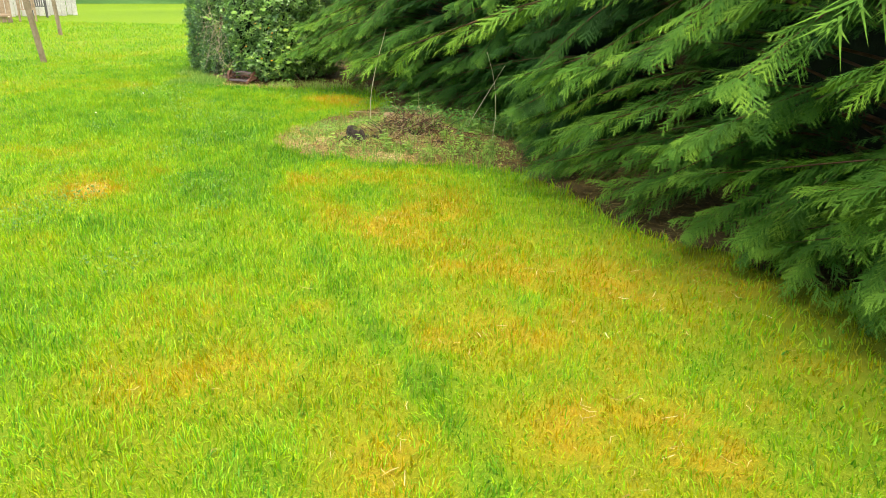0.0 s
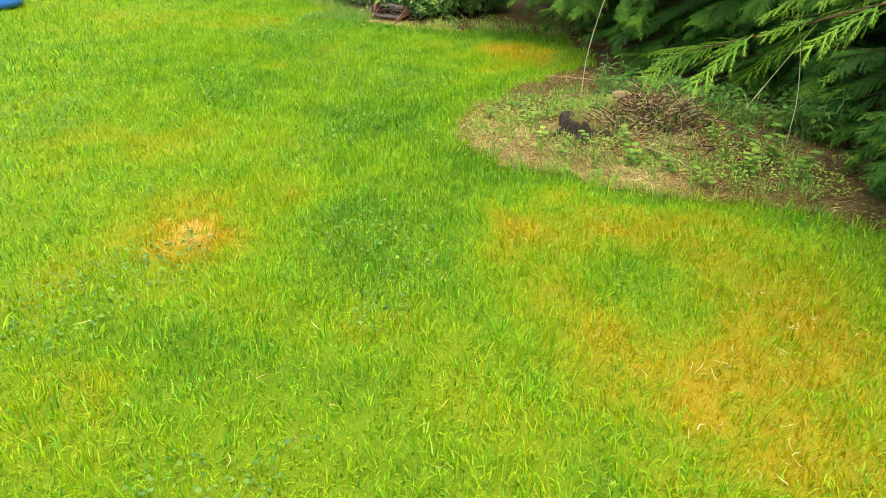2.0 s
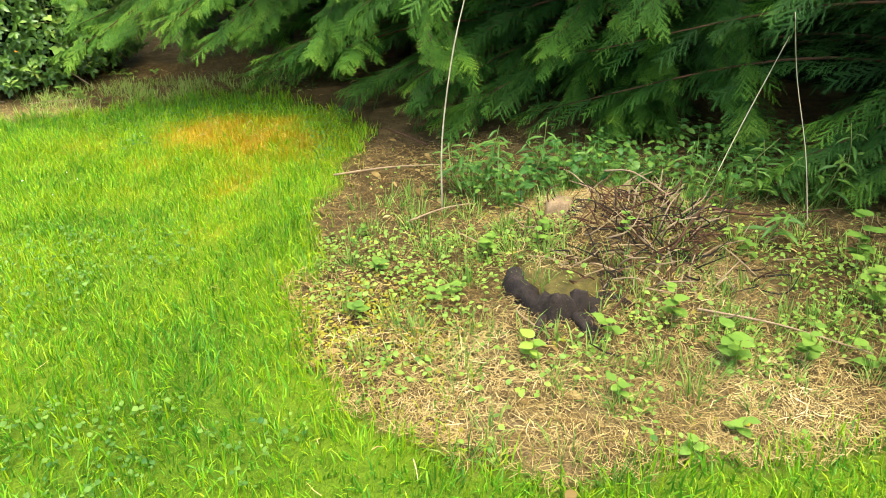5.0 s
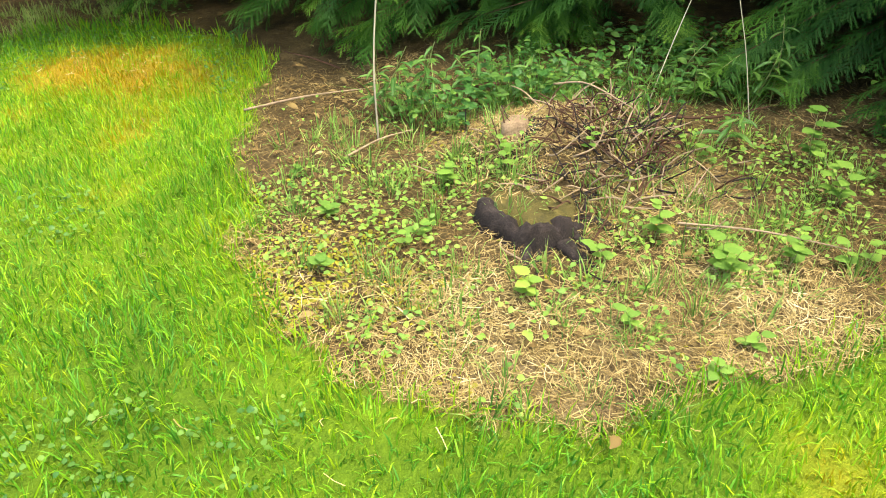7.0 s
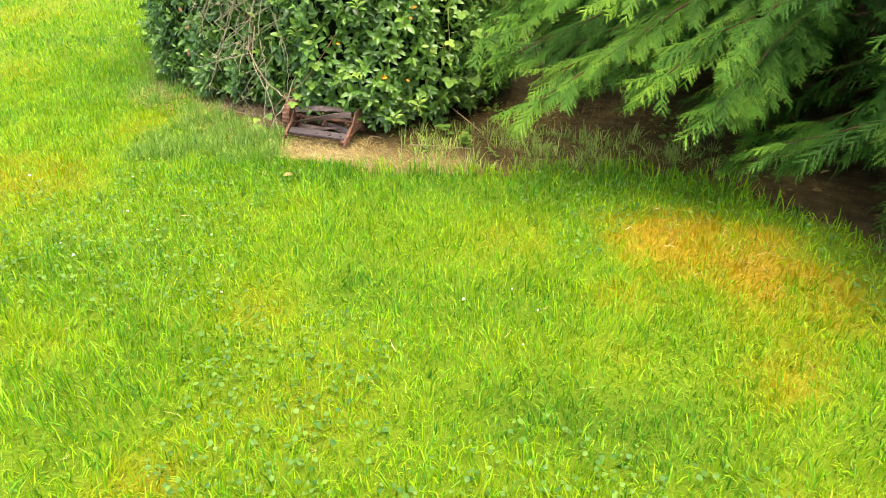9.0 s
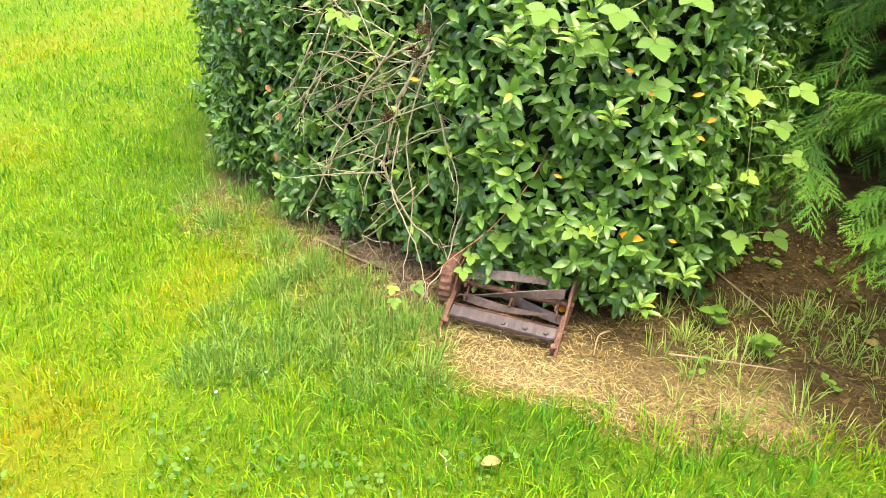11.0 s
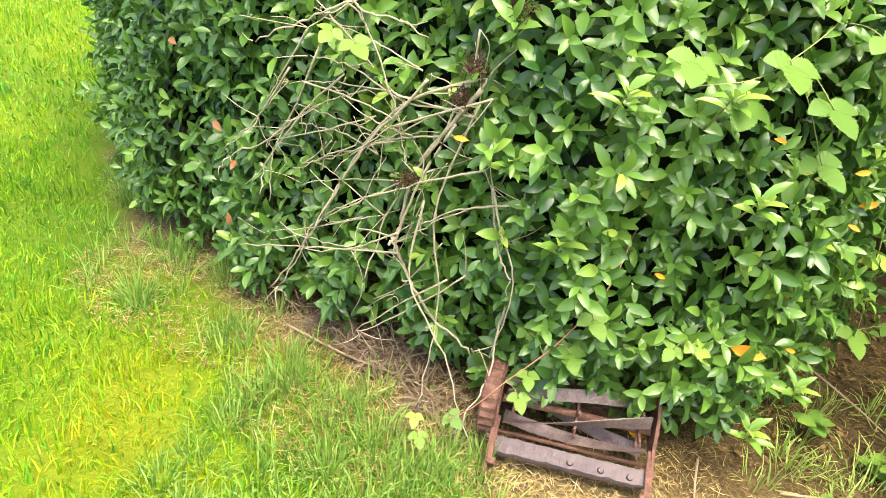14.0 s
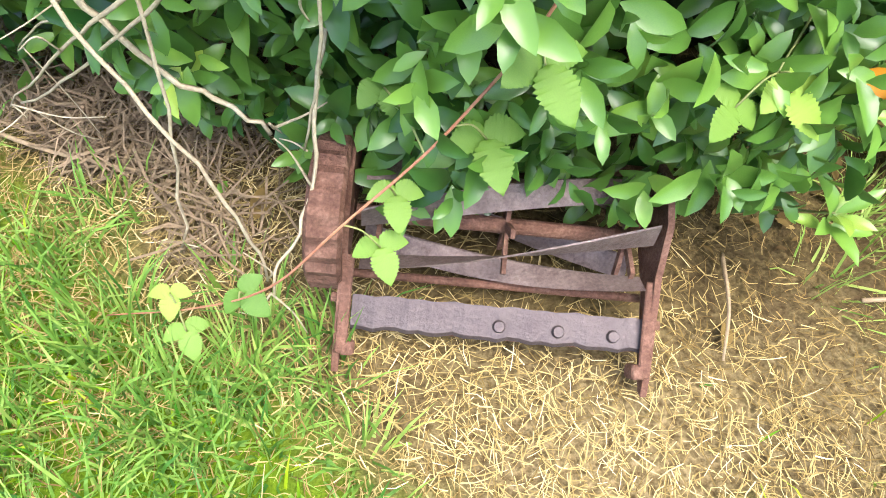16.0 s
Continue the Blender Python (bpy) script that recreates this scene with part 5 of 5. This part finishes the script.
leaf_scatter("clover", 26000, (-4.2, 1.0, 1.7, 9.5), lambda x, y: (border(x, y) < -0.1) & ((np.hypot(x + 3.3, y - 8.3) < 0.7 + 0.3 * soft_noise(x, y, 3, 75)) | (np.hypot(x + 2.4, y - 7.3) < 0.35) | (np.hypot(x + 1.15, y - 5.2) < 0.3 + 0.3 * soft_noise(x, y, 4, 79)) | (np.hypot(x + 1.5, y - 6.6) < 0.4 + 0.3 * soft_noise(x, y, 4, 80)) | (np.hypot(x + 0.45, y - 3.6) < 0.25 + 0.3 * soft_noise(x, y, 4, 84)) | (np.hypot(x + 0.33, y - 1.96) < 0.12) | ((soft_noise(x, y, 1.6, 76) > 0.45) & (x < 0))), 0.016, 0.95, 0.26, "dark green clover patches in the lawn", "clover", M_WEED, rise=0.065)
leaf_scatter("lawn_flowers", 150, (-4.5, -1.2, 5.5, 11.5), lambda x, y: (border(x, y) < -0.3) & (soft_noise(x, y, 1.3, 78) > 0.15), 0.010, 0.9, 0.5, "tiny white flowers in the lawn", "flowers", M_WHITE, rise=0.06)
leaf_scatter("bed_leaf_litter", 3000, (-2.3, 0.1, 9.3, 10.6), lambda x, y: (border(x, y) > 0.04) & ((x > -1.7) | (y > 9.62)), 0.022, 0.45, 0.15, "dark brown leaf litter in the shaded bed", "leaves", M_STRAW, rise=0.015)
leaf_scatter("dead_leaves", 420, (-3.6, 2.6, 4.8, 10.4), lambda x, y: border(x, y) > 0.05, 0.045, 0.55, 0.3, "brown dead leaves on bare soil", "leaves", M_STRAW, rise=0.02)
leaf_scatter("mound_moss", 16000, (-0.6, 1.0, 4.85, 6.5), lambda x, y: (border(x, y) > -0.02) & (rng.uniform(0, 1, len(x)) < spots(x, y, MOSSY) + 0.08 * (soft_noise(x, y, 4.5, 77) > 0.1)), 0.015, 0.8, 0.6, "yellow-green moss cushions on the mound", "moss", M_MOSS, rise=0.012)


def tufts(name, n, bounds, keep, label, tone=0.15, lo=0.05, hi=0.13):
    """Taller clumps of coarse grass."""
    x, y = scatter(n, *bounds)
    k = keep(x, y)
    x, y = x[k], y[k]
    xx = np.repeat(x, 26) + rng.normal(0, 0.022, 26 * len(x))
    yy = np.repeat(y, 26) + rng.normal(0, 0.022, 26 * len(x))
    out = np.arctan2(yy - np.repeat(y, 26), xx - np.repeat(x, 26)) + rng.normal(0, 0.4, len(xx))
    v, t, s = grass_blades(xx, yy, rng.uniform(lo, hi, len(xx)), rng.uniform(0.003, 0.006, len(xx)), tone + rng.normal(0, 0.12, len(xx)), 0.8, out)
    return tagged(tri_mesh(name, v, t, M_TUFT, {"shade": s}), label, "grass", kind="stuff")


M_TUFT = leafy("coarse_grass", [(0.0, (0.05, 0.16, 0.02)), (0.3, (0.19, 0.34, 0.05)), (0.6, (0.34, 0.44, 0.10)), (1.0, (0.60, 0.52, 0.22))], rough=0.5, through_light=0.35, spec=0.3)
tufts("bed_grass", 170, (-4.3, -2.6, 9.25, 11.4), lambda x, y: (border(x, y) > -0.32) & (border(x, y) < 0.12), "coarse pale green grass tufts at the bed's edge", 0.3, 0.05, 0.12)
# clumps of rank grass before the shrub
for cx, cy, count in ((-3.6, 10.1, 7), (-3.69, 10.46, 7), (-3.4, 9.93, 6), (-3.28, 9.82, 5), (-3.46, 9.83, 6), (-3.93, 10.62, 9), (-3.9, 10.33, 6), (-3.16, 9.68, 6), (-2.93, 9.6, 6), (-3.55, 9.7, 5), (-4.13, 11.0, 9), (-3.05, 9.55, 5), (-3.3, 9.62, 6), (-4.2, 11.4, 8)):
    tufts("grass_clump", count, (cx - 0.07, cx + 0.07, cy - 0.07, cy + 0.07), lambda x, y: x < 9, "clump of rank blue-green grass beside the shrub", 0.27, 0.06, 0.13)
tufts("lawn_edge_grass", 150, (-3.7, -2.85, 9.15, 9.66), lambda x, y: x + y < 6.6, "long grass at the lawn's edge by the mower", 0.26, 0.04, 0.1)
tufts("edge_grass", 260, (-0.8, 2.2, 4.55, 8.4), lambda x, y: np.abs(border(x, y) + 0.03) < 0.05, "long uncut grass along the mound's rim", 0.22)
tufts("mound_grass", 230, (-0.4, 1.8, 4.9, 6.9), lambda x, y: border(x, y) > 0.1, "grass tufts growing on the mound", 0.25)
tufts("bed_back_grass", 90, (-2.2, 0.0, 9.15, 9.9), lambda x, y: border(x, y) > 0.0, "thin olive grass in the shaded bed", 0.5)


def weed(x, y, tall, n, size, tone, label):
    w = thing("weed", x, y, float(height(np.array([x]), np.array([y]))[0]))
    tagged(w, label, "weed", "leafy weeds on the mound")
    for q in range(2 if n > 8 else 1):
        tip = np.array([rng.normal(0, 0.04), rng.normal(0, 0.04), tall * rng.uniform(0.8, 1.1)])
        line = bend([(0.02 * q, 0, -0.01), tuple(tip * 0.5 + rng.normal(0, 0.008, 3)), tuple(tip)], 5)
        v, t = tube(line, np.linspace(0.0025, 0.001, len(line)), 5)
        tri_mesh("stem", v, t, M_STALK, smooth=True, parent=w)
        for k in range(n // (2 if n > 8 else 1)):
            f = 0.25 + 0.75 * (k + 1) / n * (2 if n > 8 else 1)
            at = line[min(len(line) - 1, int(f * (len(line) - 1)))]
            a = k * 2.4 + rng.uniform(-0.3, 0.3)
            sz = size * rng.uniform(0.7, 1.2)
            put_leaf("leaf", BRAMBLE[min(3, tone + int(rng.integers(0, 2)))], w, at, (math.cos(a), math.sin(a), 0.15), (0, -0.15, 1), sz, sz * 0.85)


for x, y, tall, n, size, tone in ((0.11, 5.34, 0.12, 7, 0.05, 2), (0.68, 5.38, 0.17, 14, 0.05, 1), (0.75, 5.13, 0.15, 14, 0.055, 1), (1.44, 5.25, 0.2, 14, 0.06, 1), (0.34, 4.86, 0.07, 7, 0.04, 1), (0.31, 5.07, 0.08, 7, 0.04, 1),
                                  (0.96, 5.07, 0.14, 12, 0.05, 1), (-0.19, 6.14, 0.08, 8, 0.045, 0), (-0.36, 5.84, 0.09, 9, 0.045, 0), (-0.06, 5.8, 0.1, 10, 0.04, 1), (0.45, 5.95, 0.09, 9, 0.05, 1), (1.22, 5.64, 0.1, 8, 0.045, 0), (0.72, 5.8, 0.12, 8, 0.035, 1),
                                  (1.16, 4.95, 0.12, 10, 0.05, 1), (0.24, 6.03, 0.1, 10, 0.045, 1), (-0.2, 6.5, 0.06, 8, 0.035, 0), (0.44, 5.34, 0.09, 8, 0.04, 1), (0.56, 4.92, 0.07, 6, 0.045, 1), (1.6, 5.5, 0.25, 14, 0.06, 0), (1.75, 5.2, 0.2, 12, 0.06, 0),
                                  (-1.88, 9.74, 0.12, 6, 0.06, 0), (-1.58, 9.4, 0.08, 8, 0.03, 1), (-2.0, 9.47, 0.05, 6, 0.03, 0), (-2.12, 9.85, 0.1, 6, 0.045, 0), (-1.8, 9.6, 0.08, 6, 0.045, 1), (-1.75, 9.55, 0.1, 8, 0.05, 1)):
    weed(x, y, tall, n, size, tone, "young green weed with broad toothed leaves")


def tall_weed(x, y, tall, n, label):
    """An upright stem with narrow leaves."""
    w = thing("tall_weed", x, y, float(height(np.array([x]), np.array([y]))[0]))
    tagged(w, label, "weed", "tall weeds behind the mound")
    tip = np.array([rng.normal(0, 0.3) * tall, rng.normal(-0.25, 0.3) * tall, tall])
    line = bend([(0, 0, -0.01), tuple(tip * 0.5 + rng.normal(0, 0.02, 3)), tuple(tip)], 8)
    v, t = tube(line, np.linspace(0.004, 0.0015, len(line)), 5)
    tri_mesh("stem", v, t, M_STALK, smooth=True, parent=w)
    for k in range(n):
        f = 0.15 + 0.85 * (k + 1) / n
        at = line[min(len(line) - 1, int(f * (len(line) - 1)))]
        a = k * 2.4
        sz = 0.13 * (1.15 - 0.6 * f) * rng.uniform(0.8, 1.2)
        put_leaf("leaf", OVAL[int(rng.integers(0, 2))], w, at, (math.cos(a), math.sin(a), rng.uniform(-0.5, 0.3)), (0, -0.2, 1), sz, sz * 0.2)


for k in range(20):
    x = rng.uniform(0.35, 2.2)
    y = 6.86 - 0.28 * (x - 0.4) + rng.normal(0, 0.13) - 0.3 * (x > 1.4)
    tall_weed(x, y, rng.uniform(0.14, 0.42), 13, "upright green weed with narrow willow-like leaves")
leaf_scatter("undergrowth", 5200, (0.2, 2.4, 5.0, 7.0), lambda x, y: (border(x, y) > 0.1) & (soft_noise(x, y, 4.1, 81) + 1.3 * np.clip((y + 0.45 * x - 6.65) / 0.4, -1, 0.5) > 0.4), 0.042, 0.6, 0.12, "tangled leafy undergrowth beneath the conifers", "weeds", M_WEED, rise=0.2)
tufts("back_grass", 34, (0.4, 2.1, 5.9, 7.0), lambda x, y: np.abs(y - 6.65 + 0.3 * (x - 0.4)) < 0.22, "rank long grass behind the mound", 0.12, 0.15, 0.42)


# ---- sticks, canes and the root tangle ----
def stick(points, r0, r1, label, mat, name="stick", cat="stick"):
    p = np.array(points, float)
    ob_at = p[0]
    v, t = tube(bend(p - ob_at, 8), np.linspace(r0, r1, 8 * (len(p) - 1) + 1), 6)
    ob = tri_mesh(name, v, t, mat, smooth=True)
    ob.location = ob_at
    return tagged(ob, label, cat)


M_CANEW = surface("bleached_cane", [(0.3, (0.22, 0.19, 0.11)), (0.7, (0.46, 0.40, 0.27))], 30, 0.7, bump=0.2)
stick([(0.22, 6.6, 0.0), (0.235, 6.62, 0.35), (0.3, 6.66, 0.7), (0.37, 6.68, 0.95), (0.41, 6.66, 1.08)], 0.0045, 0.0025, "thin pale upright cane on the mound", M_CANEW, "cane", "cane")
stick([(1.72, 5.88, 0.0), (1.74, 6.0, 0.3), (1.7, 6.1, 0.62), (1.62, 6.1, 0.9)], 0.0026, 0.0018, "thin pale cane leaning by the conifers", M_CANEW, "cane", "cane")
stick([(1.4, 6.2, 0.05), (1.57, 6.25, 0.35), (1.8, 6.3, 0.75)], 0.003, 0.002, "pale slanting cane behind the mound", M_CANEW, "cane", "cane")
for pts, r, lab in (([(-0.2, 7.22, 0.02), (0.1, 7.2, 0.03), (0.38, 7.14, 0.03)], 0.006, "thin stick lying on bare soil"), ([(0.02, 6.49, 0.03), (0.2, 6.53, 0.05), (0.36, 6.54, 0.05)], 0.005, "thin dry stick on the mound"),
                    ([(0.85, 6.2, 0.27), (0.9, 6.05, 0.31), (0.97, 5.85, 0.26)], 0.0045, "pale dry stalk over the mound's crest"), ([(0.85, 5.66, 0.14), (1.0, 5.75, 0.21), (1.21, 5.9, 0.24)], 0.006, "reddish dry stem on the mound"),
                    ([(0.78, 5.38, 0.06), (0.98, 5.2, 0.06), (1.18, 5.0, 0.03)], 0.0045, "pale stick lying across the straw"), ([(0.41, 7.5, 0.02), (0.33, 7.7, 0.03), (0.24, 7.93, 0.02)], 0.006, "brown stick on bare soil"),
                    ([(-2.1, 9.5, 0.01), (-1.9, 9.46, 0.02), (-1.72, 9.44, 0.015)], 0.004, "bleached stick on straw"), ([(-2.28, 9.62, 0.01), (-2.34, 9.52, 0.05), (-2.36, 9.46, 0.01)], 0.004, "thin twig beside the mower"),
                    ([(-3.45, 10.15, 0.03), (-3.25, 10.0, 0.03), (-3.1, 9.93, 0.02)], 0.005, "twig lying under the shrub"), ([(-1.85, 9.95, 0.12), (-1.72, 9.8, 0.06), (-1.65, 9.72, 0.02)], 0.004, "thin pale twig in the bed"),
                    ([(1.2, 6.1, 0.1), (1.5, 5.95, 0.06), (1.85, 5.9, 0.05)], 0.008, "fallen conifer branch under the trees"), ([(0.5, 6.85, 0.03), (0.85, 6.75, 0.08), (1.1, 6.7, 0.05)], 0.01, "red-brown fallen branch behind the mound")):
    stick(pts, r, r * 0.5, lab, M_BARK if "brown" in lab or "fallen" in lab or "reddish" in lab else M_OLD)


def build_tangle():
    t0 = thing("root_tangle", 0.86, 5.82, 0.15)
    tagged(t0, "dark tangle of dead roots and stems beside the stump", "roots")
    for mat, n, lab in ((M_STUMP, 110, "black rotted stems"), (M_BARK, 150, "red-brown dead stems"), (M_OLD, 120, "pale dry stems")):
        pieces = []
        for k in range(n):
            a = rng.uniform(0, 6.28)
            c = np.array([rng.normal(0.0, 0.22), rng.normal(0, 0.17), 0.0])
            c[2] = float(height(c[:1] + 0.86, c[1:2] + 5.82)[0]) - 0.15
            e = c + np.array([math.cos(a) * 0.15, math.sin(a) * 0.13, rng.uniform(-0.03, 0.13)])
            pieces.append(tube(bend([c, (c + e) / 2 + rng.normal(0, 0.02, 3), e], 4), np.linspace(0.0045, 0.0018, 9), 4))
        v, t = joined(pieces)
        tagged(tri_mesh("dead_stem_mass", v, t, mat, smooth=True, parent=t0), lab, kind="stuff")


build_tangle()

# a few fallen leaves on the lawn
DRYLEAF = [leaf_data(LEAF_V, LEAF_T, M_STRAW, s) for s in (0.25, 0.5)]
for x, y, tone, ln in ((-0.04, 4.76, 0, 0.05), (-2.74, 8.88, 1, 0.06)):
    lf = put_leaf("fallen_leaf", DRYLEAF[tone], None, (x, y, 0.042), (1, 0.4, 0.05), (0, -0.2, 1), ln, ln * 0.6)
    tagged(lf, "dry brown fallen leaf on the lawn", "leaf", "fallen leaves on the lawn")


# ---- the far end of the garden ----
def build_post(x, y, tall, lean, label):
    p = thing("washing_line_post", x, y, 0, lean, -lean, 0)
    tagged(p, label, "post", "washing line posts")
    part("shaft", box(0.085, 0.085, tall, Matrix.Translation((0, 0, tall / 2 - 0.05)), 0.008, 2), M_POST, p)
    part("cap", box(0.1, 0.1, 0.03, Matrix.Translation((0, 0, tall - 0.04)), 0.006), M_POST, p)


build_post(-7.45, 11.45, 2.3, 4.5, "weathered grey wooden washing line post on the lawn")
build_post(-11.57, 17.95, 2.3, 2.0, "weathered grey wooden washing line post on the lawn")

M_BLUE = surface("blue_plastic", [(0.3, (0.02, 0.13, 0.50)), (0.7, (0.05, 0.22, 0.68))], 4, 0.35, bump=0.05)


def build_blue_cover():
    c = thing("blue_cover", -8.1, 8.4, 0)
    tagged(c, "blue tapered plastic play cover with a white mark", "cover")
    bm = bmesh.new()
    prof = [(0.0, 0.0), (0.42, 0.0), (0.5, 0.03), (0.53, 0.09), (0.51, 0.16), (0.38, 0.55), (0.24, 1.0), (0.14, 1.35), (0.06, 1.45), (0.0, 1.46)]
    n = 36
    rings = [[bm.verts.new((r * math.cos(2 * math.pi * i / n), r * math.sin(2 * math.pi * i / n), z)) for i in range(n)] for r, z in prof[1:-1]]
    for a, b in zip(rings, rings[1:]):
        for i in range(n):
            bm.faces.new((a[i], a[(i + 1) % n], b[(i + 1) % n], b[i]))
    bm.faces.new(rings[0][::-1])
    bm.faces.new(rings[-1])
    part("cone", bm, M_BLUE, c, "", True)
    # white mark on the side towards the lawn
    part("white_mark", box(0.12, 0.02, 0.10, pose(0.30, -0.30, 0.44, 20, 0, 45), 0.006), M_WHITE, c)


build_blue_cover()


def build_garden_table():
    t = thing("garden_table", -17.05, 22.3, 0, 0, 0, 40)
    tagged(t, "brown timber garden table stood on its end", "table")
    for k in range(6):
        part("slat", box(0.16, 0.03, 1.5, Matrix.Translation((-0.45 + 0.18 * k, 0, 0.75)), 0.006), M_BENCH, t)
    for z in (0.25, 1.25):
        part("cross_rail", box(1.05, 0.05, 0.08, Matrix.Translation((0, -0.04, z)), 0.006), M_BENCH, t)
    for x in (-0.42, 0.42):
        for z in (0.2, 1.3):
            part("leg", box(0.07, 0.7, 0.07, Matrix.Translation((x, -0.4, z)), 0.006), M_BENCH, t)


def build_slat_chair(x, y, rz, rx, z, label, mat):
    c = thing("garden_chair", x, y, z, rx, 0, rz)
    tagged(c, label, "chair", "garden chairs by the fence")
    for sx in (-0.26, 0.26):
        part("leg", box(0.05, 0.05, 0.62, Matrix.Translation((sx, -0.24, 0.31)), 0.006), mat, c)
        part("leg", box(0.05, 0.05, 0.95, pose(sx, 0.25, 0.47, 6, 0, 0), 0.006), mat, c)
        part("armrest", box(0.06, 0.56, 0.03, Matrix.Translation((sx, 0, 0.63)), 0.006), mat, c)
    for k in range(6):
        part("seat_slat", box(0.52, 0.065, 0.02, Matrix.Translation((0, -0.22 + 0.085 * k, 0.43)), 0.004), mat, c)
    for k in range(6):
        part("back_slat", box(0.05, 0.02, 0.48, pose(-0.2 + 0.08 * k, 0.28, 0.7, 6, 0, 0), 0.004), mat, c)
    part("top_rail", box(0.56, 0.04, 0.07, pose(0, 0.31, 0.95, 6, 0, 0), 0.006), mat, c)


M_DARKWOOD = surface("dark_stained_timber", [(0.3, (0.03, 0.028, 0.028)), (0.7, (0.10, 0.09, 0.085))], 9, 0.7, bump=0.3)
build_garden_table()
build_slat_chair(-16.6, 23.4, 215, 0, 0, "faded brown slatted wooden garden chair by the fence", M_BENCH)
build_slat_chair(-18.3, 26.4, 220, 0, 0, "dark slatted garden chair on the lawn's edge", M_DARKWOOD)
build_slat_chair(-18.9, 24.6, 200, 0, 0, "faded brown slatted wooden garden chair by the fence", M_BENCH)

sheet = thing("white_sack", -20.6, 30.2, 0)
tagged(sheet, "crumpled white plastic sack standing on the lawn", "sack")
ring_lump("body", 0.35, 0.3, 0.6, M_WHITE, sheet, (0, 0, 0.3), 51.0, 1.5)
ring_lump("fold", 0.3, 0.25, 0.18, M_WHITE, sheet, (0.35, -0.2, 0.08), 55.0, 1.0)


def build_fence():
    f = thing("board_fence", -22, 22, 0, 0, 0, 58)
    tagged(f, "grey weathered board fence behind tall grass", "fence")
    for k in range(64):
        part("board", box(0.21, 0.025, 1.75 + 0.05 * math.sin(k * 2.1), Matrix.Translation((-7 + 0.23 * k, 0.02 * (k % 2), 0.9)), 0.004), M_GREYWOOD, f)
    for k in range(6):
        part("fence_post", box(0.1, 0.1, 1.95, Matrix.Translation((-7 + 2.8 * k, 0.08, 0.95)), 0.008), M_GREYWOOD, f)
    for z in (0.4, 1.4):
        part("rail", box(14.6, 0.05, 0.09, Matrix.Translation((0.2, 0.07, z)), 0.006), M_GREYWOOD, f)
    part("patch_panel", box(1.15, 0.03, 1.7, Matrix.Translation((-0.8, -0.05, 0.9)), 0.005), M_BARK, f, "rust-brown panel fixed on the fence")


M_GREYWOOD = surface("silver_grey_boards", [(0.3, (0.26, 0.24, 0.21)), (0.7, (0.52, 0.49, 0.44))], 3, 0.85, bump=0.4)
build_fence()


def build_tall_grass():
    n = 16000
    s = rng.uniform(0, 1, n)
    off = rng.uniform(0, 2.4, n) ** 1.0
    x = -10.9 + (-17.1 + 10.9) * s - off * 0.82
    y = 12.1 + (21.2 - 12.1) * s - off * 0.56
    v, t, sh = grass_blades(x, y, rng.uniform(0.35, 0.8, n), rng.uniform(0.012, 0.024, n), 0.12 + rng.normal(0, 0.08, n), 0.22)
    tagged(tri_mesh("tall_grass", v, t, M_TUFT, {"shade": sh}), "tall uncut grass and weeds in front of the fence", "grass", kind="stuff")


build_tall_grass()

M_FAR = leafy("far_hedge_foliage", [(0.0, (0.02, 0.07, 0.012)), (0.5, (0.06, 0.16, 0.025)), (1.0, (0.14, 0.28, 0.05))], rough=0.7, through_light=0.1)
lumpy_bank("far_hedge", [(-45, 8), (-36, 30), (-24, 46), (-6, 52), (14, 48), (26, 40)], 3.6, 2.5, M_FAR, "distant green garden hedge", "hedge", 81, 0.6)
lumpy_bank("near_hedge_rear", [(10, -6), (4, -14), (-8, -18), (-22, -14), (-34, -2), (-42, 6)], 3.4, 2.5, M_FAR, "green hedge closing the garden", "hedge", 82, 0.6)
